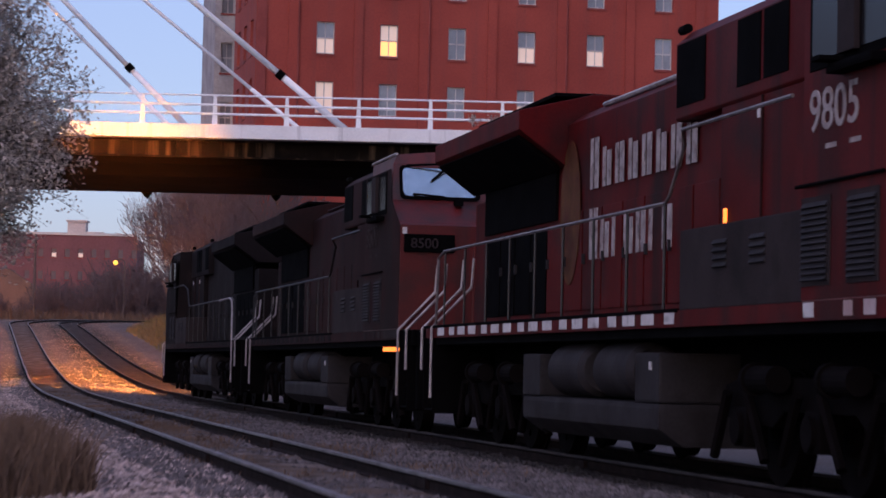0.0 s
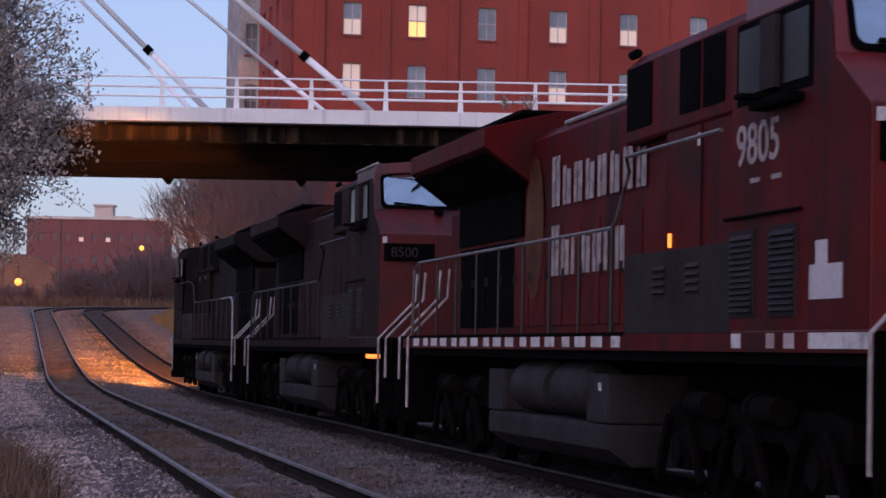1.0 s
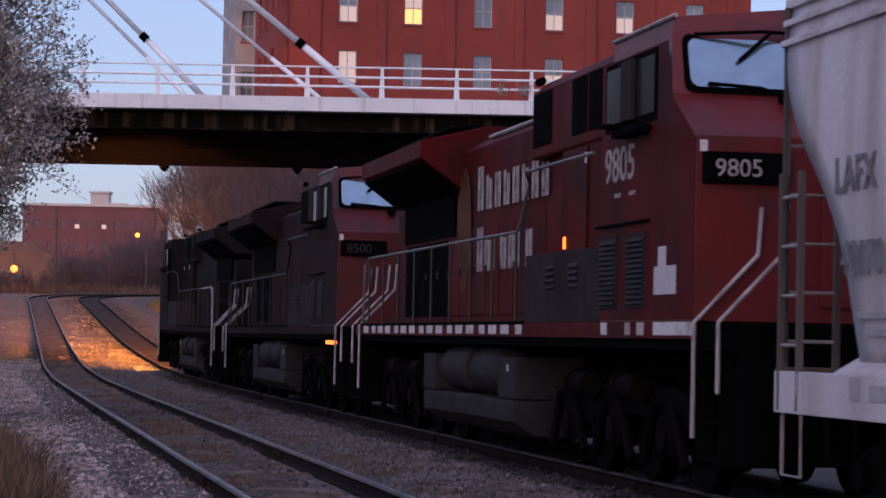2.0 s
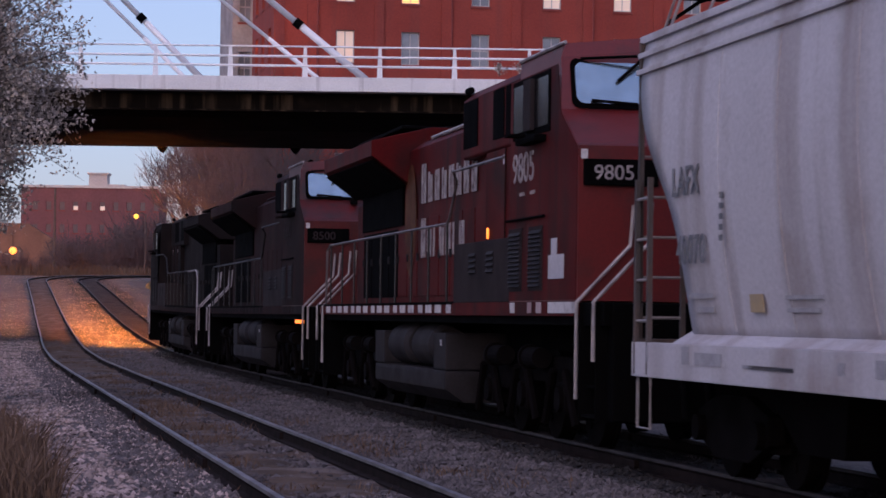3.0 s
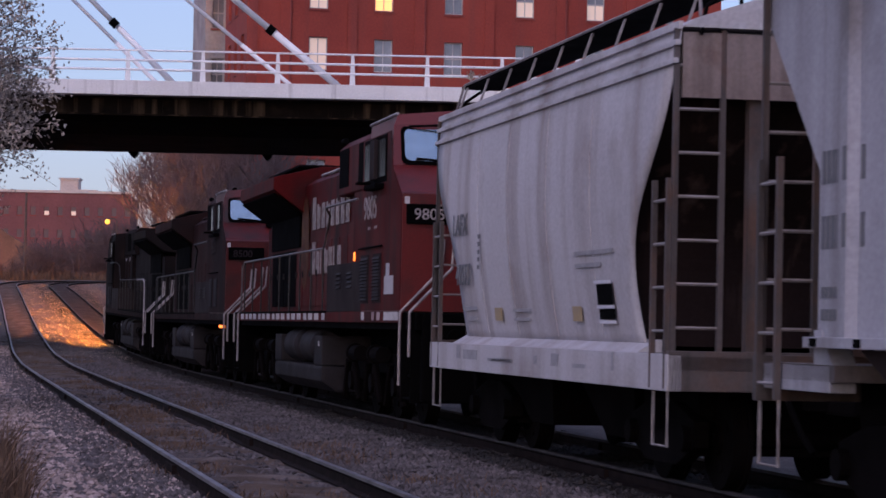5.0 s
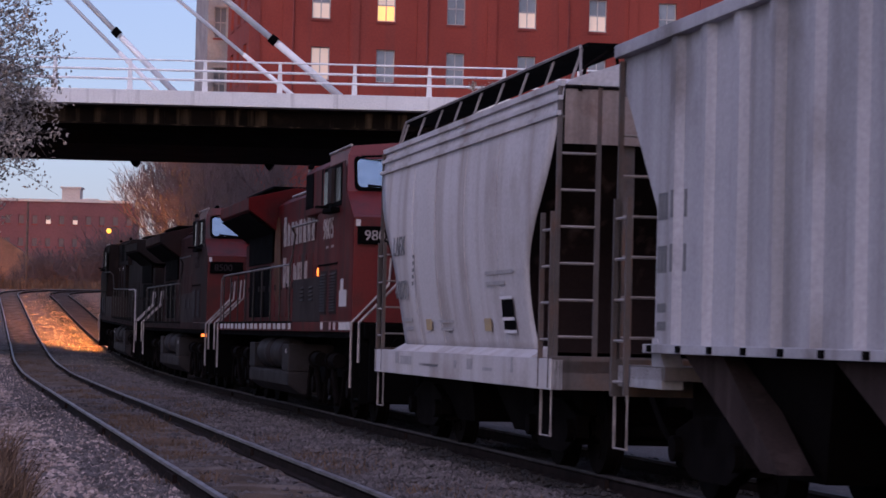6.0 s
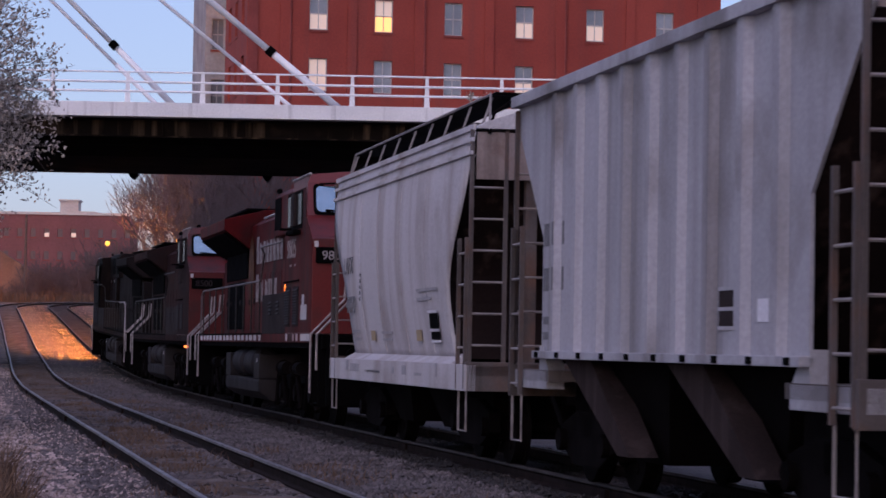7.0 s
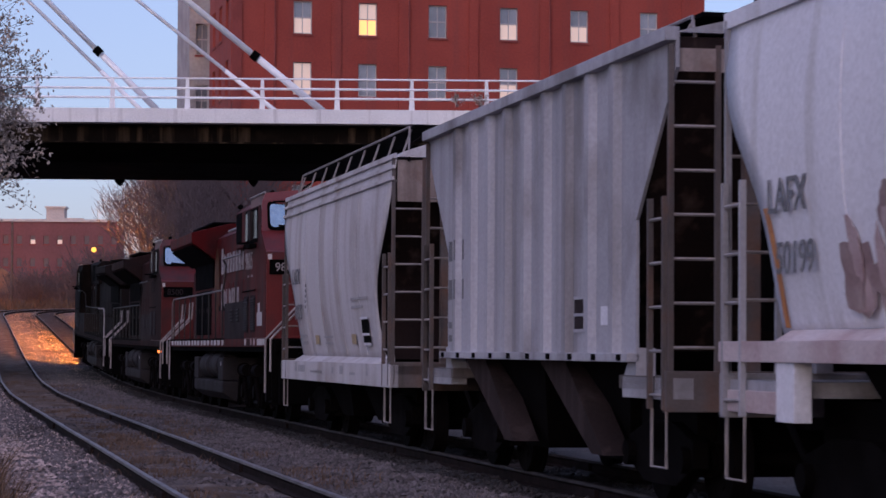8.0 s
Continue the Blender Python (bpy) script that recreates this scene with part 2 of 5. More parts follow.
# freight rail head, darkened for the shade under the train
M_DULLSTEEL = material("shade_dark_rail_head", (0.05, 0.042, 0.042), (0.025, 0.02, 0.02), 0.6, 0.2, 2.0, 60, 0.03, 0.002, spec=0.1)
M_STEEL = material("worn_rail_head", (0.168, 0.147, 0.1505), (0.07, 0.056, 0.056), 0.45, 0.5, 2.0, 60, 0.03, 0.002)
M_RUSTRAIL = material("rusty_rail_web", (0.016, 0.0105, 0.01), (0.01, 0.007, 0.007), 0.85, 0.0, 4.0, 60, 0.1, 0.004, spec=0.05)
# freight track bed, its brown darkened for the train's shade
M_SHADEBED = material("shade_dark_track_bed", (0.05, 0.037, 0.032), (0.026, 0.02, 0.018), 0.9, 0, 1.2, 22, 0.6, 0.03, spec=0.1)
M_BED = material("brown_track_bed", (0.11, 0.076, 0.058), (0.055, 0.04, 0.033), 0.95, 0, 1.2, 22, 0.8, 0.04, ((0.19, 0.16, 0.155), 0.5), spec=0.1)
M_TIE = material("old_tie_wood", (0.035, 0.027, 0.025), (0.022, 0.018, 0.017), 0.9, 0, 4.0, 30, 0.4, 0.01, var=0.3)
M_BALLAST = material("ballast_stone", (0.3, 0.27, 0.28), (0.2, 0.17, 0.175), 0.9, 0, 3.0, 14, 0.5, 0.03, var=0.0)
M_CONC = material("pale_bridge_concrete", (0.76, 0.74, 0.74), (0.68, 0.66, 0.66), 0.75, 0, 0.8, 20, 0.08, 0.005, None, ((0.36, 0.33, 0.33), 0.2))
# girder brown lowered, soffit near-black: the deck's shade is in these colours
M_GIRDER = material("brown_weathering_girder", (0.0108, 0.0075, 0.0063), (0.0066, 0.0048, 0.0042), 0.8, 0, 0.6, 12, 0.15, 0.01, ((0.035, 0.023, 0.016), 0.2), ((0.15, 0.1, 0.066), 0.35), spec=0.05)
M_SOFFIT = material("shade_black_soffit", (0.006, 0.0045, 0.004), (0.004, 0.003, 0.0028), 0.85, 0, 0.6, 12, 0.15, 0.01, spec=0.03)
M_BRWHITE = material("white_bridge_paint", (0.84, 0.83, 0.84), (0.78, 0.77, 0.78), 0.5, 0, 2.0, 30, 0.03, 0.003)
M_BRICK = material("painted_red_brick", (0.32, 0.05, 0.031), (0.25, 0.038, 0.025), 0.85, 0, 0.25, 8, 0.25, 0.01, None, ((0.2, 0.045, 0.035), 0.4))
M_BRICKTRIM = material("dark_red_pilaster", (0.26, 0.05, 0.04), (0.2, 0.038, 0.03), 0.85, 0, 0.5, 8, 0.25, 0.01)
# distance haze is mixed into this brick colour
M_FARBRICK = material("haze_tinted_far_brick", (0.21, 0.075, 0.072), (0.17, 0.065, 0.064), 0.9, 0, 0.2, 3, 0.2, 0.01)
M_CREAM = material("cream_render", (0.6, 0.53, 0.47), (0.54, 0.47, 0.42), 0.85, 0, 0.3, 4, 0.1, 0.01)
M_STONEGREY = material("grey_stone_wall", (0.42, 0.38, 0.37), (0.28, 0.25, 0.25), 0.9, 0, 0.5, 5, 0.3, 0.02)
M_PANE = material("dusk_window_pane", (0.26, 0.26, 0.28), (0.16, 0.16, 0.18), 0.2, 0.15, 0.5, 4, 0.0, spec=1.0, var=0.25)
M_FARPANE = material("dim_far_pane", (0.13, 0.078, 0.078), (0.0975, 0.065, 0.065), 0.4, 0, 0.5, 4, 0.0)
M_LIT = glow("lit_window", (1.0, 0.5, 0.14), 0.75)
M_LITDIM = glow("dim_lit_window", (0.85, 0.66, 0.5), 0.16)
M_FRAME = material("pale_window_frame", (0.5, 0.44, 0.42), (0.42, 0.36, 0.35), 0.6, 0, 2, 20, 0.0)
M_WALLBROWN = material("brown_block_wall", (0.17, 0.1, 0.075), (0.12, 0.072, 0.055), 0.9, 0, 0.4, 5, 0.4, 0.03, ((0.22, 0.13, 0.09), 0.3))
M_BARK = material("grey_bark", (0.12, 0.095, 0.085), (0.08, 0.062, 0.056), 0.95, 0, 3.0, 20, 0.5, 0.02)
M_TWIG = material("bare_twigs", (0.1013, 0.07088, 0.07088), (0.07088, 0.05063, 0.05265), 0.95, 0, 0.6, 10, 0.0)
M_LEAF = material("silvery_leaf", (0.44, 0.37, 0.32), (0.26, 0.215, 0.18), 0.8, 0, 1.2, 10, 0.0, spec=0.3)
M_BRUSH = material("dry_brown_brush", (0.13, 0.075, 0.045), (0.085, 0.05, 0.032), 0.95, 0, 1.0, 12, 0.0)
M_GRASS = material("dull_grass", (0.1, 0.095, 0.04), (0.14, 0.1, 0.05), 0.95, 0, 0.7, 12, 0.0)
M_POLE = material("weathered_pole_wood", (0.1, 0.075, 0.065), (0.07, 0.053, 0.048), 0.9, 0, 2.0, 20, 0.2, 0.01)
M_STREETLAMP = glow("sodium_street_lamp", (1.0, 0.3, 0.04), 1.5)
M_YELLOWLAMP = glow("yellow_street_lamp", (1.0, 0.5, 0.05), 1.0)

# ---------------------------------------------------------------- ground
def ground_z(x, y):
    p = line(0)
    d = (7.81 - 0.1817 * y - x) * math.cos(SLOPE) if y < 168 else 0.0  # metres left of the freight line
    z = rise(y) - 0.17
    if d > SIDING + 2.2:
        z -= min((d - SIDING - 2.2) * 0.12, 0.5)
    if -40 < d < -3.2 and y > 60:
        z += min((-d - 3.2) * (0.10 + 0.3 * min(max((y - 112) / 30, 0), 1)), 1.2 + 1.6 * min(max((y - 112) / 30, 0), 1))
    z += 0.05 * noise.noise((x * 0.5, y * 0.5, 0)) + 0.025 * noise.noise((x * 2.1, y * 2.1, 3))
    return z


def make_ground():
    ma = bpy.data.materials.new("ballast_and_dirt")
    ma.use_nodes = True
    t = ma.node_tree
    N, L = t.nodes, t.links
    b = N["Principled BSDF"]
    co = N.new("ShaderNodeTexCoord")

    def tex(scale, detail=5, kind="ShaderNodeTexNoise"):
        n = N.new(kind)
        n.inputs["Scale"].default_value = scale
        if kind == "ShaderNodeTexNoise":
            n.inputs["Detail"].default_value = detail
        L.new(co.outputs["Object"], n.inputs["Vector"])
        return n

    def ramp(n, a, c, out=0):
        r = N.new("ShaderNodeValToRGB")
        r.color_ramp.elements[0].position, r.color_ramp.elements[1].position = a, c
        L.new(n.outputs[out], r.inputs[0])
        return r.outputs[0]

    def mix(fac, a, c):
        m = N.new("ShaderNodeMix")
        m.data_type = "RGBA"
        L.new(fac, m.inputs[0])
        for i, v in ((6, a), (7, c)):
            if isinstance(v, tuple):
                m.inputs[i].default_value = (*v, 1)
            else:
                L.new(v, m.inputs[i])
        return m.outputs[2]
    stone = mix(ramp(tex(16, kind="ShaderNodeTexVoronoi"), 0.1, 0.75), (0.056, 0.043, 0.043), (0.12, 0.096, 0.094))
    stone = mix(ramp(tex(60), 0.35, 0.7), stone, (0.075, 0.058, 0.058))
    dirt = mix(ramp(tex(9), 0.35, 0.7), (0.085, 0.06, 0.052), (0.05, 0.036, 0.032))
    both = mix(ramp(tex(0.45, 6), 0.5, 0.66), stone, dirt)
    both = mix(ramp(tex(0.8, 7), 0.62, 0.75), both, (0.06, 0.04, 0.026))
    # shade of the train, painted as a dark band along the freight line
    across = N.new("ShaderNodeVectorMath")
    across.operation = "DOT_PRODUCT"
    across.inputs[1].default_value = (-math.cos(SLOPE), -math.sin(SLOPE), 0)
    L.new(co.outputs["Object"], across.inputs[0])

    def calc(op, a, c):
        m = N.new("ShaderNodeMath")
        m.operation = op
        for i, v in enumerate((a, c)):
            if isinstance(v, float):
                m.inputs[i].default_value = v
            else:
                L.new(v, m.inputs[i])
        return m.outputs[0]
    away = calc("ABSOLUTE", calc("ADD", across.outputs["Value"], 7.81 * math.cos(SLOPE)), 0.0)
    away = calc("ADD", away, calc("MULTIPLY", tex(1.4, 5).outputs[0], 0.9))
    train_shade = N.new("ShaderNodeMapRange")
    train_shade.inputs[1].default_value, train_shade.inputs[2].default_value = 2.7, 1.8
    L.new(away, train_shade.inputs[0])
    both = mix(train_shade.outputs[0], both, (0.018, 0.014, 0.014))
    L.new(both, b.inputs["Base Color"])
    b.inputs["Roughness"].default_value = 0.95
    bp = N.new("ShaderNodeBump")
    bp.inputs["Strength"].default_value, bp.inputs["Distance"].default_value = 0.7, 0.05
    L.new(tex(14, kind="ShaderNodeTexVoronoi").outputs[0], bp.inputs["Height"])
    L.new(bp.outputs[0], b.inputs["Normal"])
    xs = np.concatenate([np.array([-3000, -1200, -500, -200, -100, -70]), np.arange(-55, 40, 0.6), np.array([45, 60, 100, 200, 500, 1200, 3000])])
    ys = np.concatenate([np.array([-1500, -400, -100, -40]), np.arange(-20, 130, 0.7), np.arange(130, 300, 3), np.array([310, 340, 400, 500, 700, 1000, 1800, 4000])])
    verts = [(x, y, ground_z(x, y)) for y in ys for x in xs]
    w = len(xs)
    faces = [(j * w + i, j * w + i + 1, (j + 1) * w + i + 1, (j + 1) * w + i) for j in range(len(ys) - 1) for i in range(w - 1)]
    me = bpy.data.meshes.new("ground")
    me.from_pydata(verts, [], faces)
    me.materials.append(ma)
    for f in me.polygons:
        f.use_smooth = True
    tagged(new("ground", me), "grey railway ballast and brown dirt ground", "ground", kind="structure")


make_ground()


def shards(name, n, where, size, material, label, seed, group=""):
    """Loose stones, joined."""
    rng = np.random.default_rng(seed)
    verts, faces = [], []
    base = [(1, 0, 0), (-1, 0, 0), (0, 1, 0), (0, -1, 0), (0, 0, 1), (0, 0, -1)]
    tri = [(0, 2, 4), (2, 1, 4), (1, 3, 4), (3, 0, 4), (2, 0, 5), (1, 2, 5), (3, 1, 5), (0, 3, 5)]
    k = 0
    while k < n:
        p = where(rng)
        if p is None:
            continue
        s = size * rng.uniform(0.5, 1.5) * rng.uniform(0.6, 1.2, 3)
        a = rng.uniform(0, 6.28)
        ca, sa = math.cos(a), math.sin(a)
        o = len(verts)
        for v in base:
            x, y, z = (v + rng.uniform(-0.35, 0.35, 3)) * s
            verts.append((p[0] + x * ca - y * sa, p[1] + x * sa + y * ca, p[2] + z * 0.7))
        faces += [(o + q[0], o + q[1], o + q[2]) for q in tri]
        k += 1
    me = bpy.data.meshes.new(name)
    me.from_pydata(verts, [], faces)
    me.materials.append(material)
    return tagged(new(name, me), label, "gravel", kind="stuff")


def on_bed(rng):
    y = 20 + 75 * rng.random() ** 1.6
    d = rng.uniform(1.45, SIDING + 1.6)
    p = line(y, d)
    if 0.62 < abs(d - SIDING) < 0.82 or 0.62 < abs(d) < 0.82:
        return None
    if abs(d - SIDING) < 0.62 and rng.random() < 0.75:
        return None
    return (p.x, p.y, ground_z(p.x, p.y) + 0.005)


def m_stone(name, c1, c2):
    ma = material(name, c1, c2, 0.9, 0, 2.0, 9, 0.2, 0.01)
    t = ma.node_tree
    g = t.nodes.new("ShaderNodeNewGeometry")
    r = t.nodes.new("ShaderNodeMapRange")
    r.inputs[3].default_value, r.inputs[4].default_value = 0.5, 1.45
    t.links.new(g.outputs["Random Per Island"], r.inputs[0])
    hs = [n for n in t.nodes if n.bl_idname == "ShaderNodeHueSaturation"][0]
    t.links.new(r.outputs[0], hs.inputs["Value"])
    return ma


def under_train(rng):
    d = rng.uniform(-1.6, 1.6)
    if 0.62 < abs(d) < 0.82:
        return None
    p = line(20 + 75 * rng.random() ** 1.6, d)
    return (p.x, p.y, ground_z(p.x, p.y) + 0.005)


# stones between the freight rails are coloured dark as train shade
shards("shade_dark_ballast", 12000, under_train, 0.036, m_stone("shade_dark_ballast_stone", (0.028, 0.022, 0.021), (0.014, 0.011, 0.011)), "ballast stones under the train, darkened in place of shade", 15)
shards("ballast", 44000, on_bed, 0.036, m_stone("loose_ballast_stone", (0.1, 0.084, 0.087), (0.05, 0.039, 0.04)), "loose grey railway ballast stones between the tracks", 5)


def on_shoulder(rng):
    u = 18 + 90 * rng.random() ** 1.5
    p = line(u, rng.uniform(SIDING + 0.85, SIDING + 5.0))
    return (p.x, p.y, ground_z(p.x, p.y) + 0.004)


shards("path_gravel", 26000, on_shoulder, 0.034, m_stone("pinkish_gravel", (0.36, 0.275, 0.255), (0.2, 0.145, 0.132)), "pale pinkish gravel beside the siding", 6)


def far_bed(rng):
    p = line(rng.uniform(88, 215), rng.uniform(-3.0, SIDING + 6.5))
    return (p.x, p.y, ground_z(p.x, p.y) + 0.01)


shards("far_ballast", 26000, far_bed, 0.024, m_stone("pale_far_ballast", (0.24, 0.195, 0.175), (0.15, 0.118, 0.104)), "pale pinkish ballast along the far curve", 7)


# ---------------------------------------------------------------- tracks
def rail_mesh(off, u0, u1, head):
    """One rail: web and foot, or the polished head, swept along the line."""
    bm = BM()
    prof = [(-0.03, 0.0), (0.03, 0.0), (0.033, -0.03), (-0.033, -0.03)] if head else \
        [(-0.033, -0.036), (0.033, -0.036), (0.012, -0.06), (0.012, -0.135), (0.075, -0.15), (0.075, -0.17), (-0.075, -0.17), (-0.075, -0.15), (-0.012, -0.135), (-0.012, -0.06)]
    us = np.concatenate([np.arange(u0, 60, 4.0), np.arange(60, u1, 2.0)])
    rings = []
    for u in us:
        wob = 0.012 * noise.noise((u * 0.15, off, 0))
        rings.append([bm.verts.new(line(u, off + a + wob, b + 0.008 * noise.noise((u * 0.2, off, 5)))) for a, b in prof])
    for a, b in zip(rings, rings[1:]):
        for k in range(len(prof)):
            j = (k + 1) % len(prof)
            bm.faces.new((a[k], a[j], b[j], b[k]))
    return bm


def make_track(name, off, label, u_ties, bed_ma, head_ma):
    tr = thing(name, label, "railway track", kind="structure")
    for s in (-0.7525, 0.7525):
        r = part("rail", rail_mesh(off + s, -30, 330, False), M_RUSTRAIL, tr)
        part("rail_head", rail_mesh(off + s, -30, 330, True), head_ma, r, "worn steel running surface")
    # dirt-choked bed between the rails
    bm = BM()
    rows = []
    offs = np.linspace(-0.68, 0.68, 7)
    for u in np.concatenate([np.arange(15, 70, 0.3), np.arange(70, 330, 1.5)]):
        rows.append([bm.verts.new(line(u, off + a, (-0.15 if u < 70 else -0.1) - 0.05 * abs(a) + 0.05 * noise.noise((u * 1.3, (off + a) * 1.5, 1)) + 0.03 * noise.noise((u * 3.1, (off + a) * 4, 6)))) for a in offs])
    for a, b in zip(rows, rows[1:]):
        for k in range(6):
            bm.faces.new((a[k], a[k + 1], b[k + 1], b[k]))
    part("track_bed", bm, bed_ma, tr, smooth=True)
    # joint bars
    for k, u in enumerate(np.arange(22.0, 110, 11.9)):
        for s in (-0.7525, 0.7525):
            bm = BM()
            box(bm, -0.03, 0.03, -0.45, 0.45, -0.14, -0.05, 0.008)
            o = part("joint_bar", bm, M_RUSTRAIL, tr)
            p = line(u + (5.9 if s > 0 else 0), off + s + 0.03)
            o.matrix_basis = Matrix.Translation(p) @ Matrix.Rotation(SLOPE, 4, "Z")
    bm = BM()
    box(bm, -1.28, 1.28, -0.115, 0.115, -0.38, -0.185, 0.012)
    first = part("tie", bm, M_TIE, tr)
    rng = random.Random(int(off * 10))
    for i, u in enumerate(np.arange(*u_ties, 0.55)):
        o = first if i == 0 else new("tie", first.data)
        o.parent = tr
        p = line(u, off + rng.uniform(-0.04, 0.04), rng.uniform(-0.015, 0.012))
        o.matrix_basis = Matrix.Translation(p) @ Matrix.Rotation(SLOPE + rng.uniform(-0.02, 0.02), 4, "Z")


make_track("siding_track", SIDING, "rusty jointed railway track half buried in dirt and ballast", (20, 120), M_BED, M_STEEL)
make_track("freight_track", 0.0, "railway track on grey ballast under the train", (20, 150), M_SHADEBED, M_DULLSTEEL)


# ---------------------------------------------------------------- bridge
BY = 97.0


def make_bridge():
    br = thing("road_bridge", "white-edged road bridge on brown steel girders over the tracks", "bridge", kind="structure")
    bm = BM()
    box(bm, -48, 46, BY + 0.302, BY + 15.19, 10.02, 10.5)
    part("deck", bm, M_STONEGREY, br)
    bm = BM()
    prism(bm, [(BY - 0.25, 10.0), (BY - 0.25, 10.55), (BY + 0.3, 10.55), (BY + 0.3, 10.0)], "x", -48, 46, 0.02)
    part("fascia", bm, M_CONC, br, "pale painted concrete edge beam")
    bm = BM()
    box(bm, -48, 46, BY + 15.2, BY + 15.8, 10.0, 10.67)
    part("fascia", bm, M_CONC, br)
    bm = BM()
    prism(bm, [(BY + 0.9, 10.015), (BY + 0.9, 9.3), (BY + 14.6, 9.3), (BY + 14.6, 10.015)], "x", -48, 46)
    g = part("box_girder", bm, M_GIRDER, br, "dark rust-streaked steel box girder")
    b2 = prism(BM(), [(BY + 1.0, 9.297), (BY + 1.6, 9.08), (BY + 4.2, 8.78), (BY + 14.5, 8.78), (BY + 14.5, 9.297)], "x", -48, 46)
    part("soffit", b2, M_SOFFIT, g, "girder underside, near-black in place of shade")
    for z in (9.3, 9.96):
        b2 = BM()
        box(b2, -48, 46, BY + 0.66, BY + 0.897, z, z + 0.045)
        part("flange", b2, M_GIRDER, g)
    for i in range(18):
        x = -46 + i * 5.2
        b2 = BM()
        box(b2, x - 0.012, x + 0.012, BY + 0.8, BY + 0.897, 9.347, 9.958)
        part("stiffener", b2, M_GIRDER, g)
    for x in (-12.15, -6.3):  # bearing brackets under the edge girder
        b2 = BM()
        prism(b2, [(x - 0.22, 8.775), (x + 0.22, 8.775), (x + 0.1, 8.6), (x, 8.52), (x - 0.1, 8.6)], "y", BY + 14.2, BY + 14.9)
        part("drain_spout", b2, M_BLACK, br)
    # railings on both edges
    for yy, tag in ((BY - 0.02, 0), (BY + 15.45, 1)):
        rl = part("railing", tube(BM(), [(-48, yy, 11.72), (46, yy, 11.72)], 0.035, 8), M_BRWHITE, br, "white painted steel pedestrian railing")
        for z in (10.98, 11.34):
            part("rail_bar", tube(BM(), [(-48, yy, z), (46, yy, z)], 0.05, 6), M_BRWHITE, rl)
        for i in range(32):
            x = -48.03 + 2.857 * i + 0.02
            b2 = BM()
            prism(b2, [(x - 0.11, 10.5), (x + 0.11, 10.5), (x + 0.055, 11.74), (x - 0.055, 11.74)], "y", yy - 0.03, yy + 0.07)
            part("rail_post", b2, M_BRWHITE, rl)
    # stay cables
    def at(px, py, y):
        return Vector(((px - 784) * y / 4500, y, 1.42 + (622 + 0.017 * (px - 784) - py) * y / 4500))
    for (bx, by, tx, ty), y, r1, r2, clamp in (((358, 192, 165, 0), BY + 0.7, 0.12, 0.1, 87), ((648, 195, 411, 0), BY + 0.7, 0.14, 0.12, 97), ((327, 190, 132, 0), BY + 15.0, 0.1, 0.08, 165), ((562, 192, 325, 0), BY + 15.0, 0.1, 0.08, None)):
        a, b = at(bx, by, y), at(tx, ty, y)
        a = a + (a - b) * ((a.z - 10.55) / (b.z - a.z))
        far = a + (b - a) * 2.2
        mid = a + (b - a) * 0.5
        c = part("stay_cable", tube(BM(), [mid, far], r2, 12), M_BRWHITE, br, "white sheathed stay cable", smooth=True)
        part("sleeve", tube(BM(), [a, mid + (b - a) * 0.004], r1, 12), M_BRWHITE, c, smooth=True)
        if clamp:
            q = a + (b - a) * ((by - clamp) / (by - ty))
            d = (b - a).normalized()
            part("clamp", tube(BM(), [q - d * 0.15, q + d * 0.15], r1 + 0.045, 12), M_BLACK, c, "black rubber collar")
    # unseen walls added under the deck to block skylight and darken the ground
    for x in (-27.0, 5.2):
        b2 = BM()
        box(b2, x - 0.9, x + 0.9, BY + 0.95, BY + 14.5, -1.5, 8.775)
        part("skylight_block_wall", b2, M_STONEGREY, br)


make_bridge()


# ---------------------------------------------------------------- buildings
def wall_with_windows(name, length, height, cols, rows, w, h, ma, parent, label=""):
    """A wall in the xz plane with real openings; front at y = 0, 0.4 m thick."""
    xs = sorted({0.0, length, *[c - w / 2 for c in cols], *[c + w / 2 for c in cols]})
    zs = sorted({0.0, height, *[r for r in rows], *[r + h for r in rows]})
    bm = BM()
    for i in range(len(xs) - 1):
        for j in range(len(zs) - 1):
            cx_, cz = (xs[i] + xs[i + 1]) / 2, (zs[j] + zs[j + 1]) / 2
            if any(abs(cx_ - c) < w / 2 for c in cols) and any(r < cz < r + h for r in rows):
                continue
            vs = [bm.verts.new((x, 0, z)) for x, z in ((xs[i], zs[j]), (xs[i + 1], zs[j]), (xs[i + 1], zs[j + 1]), (xs[i], zs[j + 1]))]
            bm.faces.new(vs)
    bmesh.ops.remove_doubles(bm, verts=bm.verts, dist=0.001)
    r = bmesh.ops.extrude_face_region(bm, geom=list(bm.faces))
    bmesh.ops.translate(bm, vec=(0, 0.4, 0), verts=[v for v in r["geom"] if isinstance(v, bmesh.types.BMVert)])
    return part(name, bm, ma, parent, label)


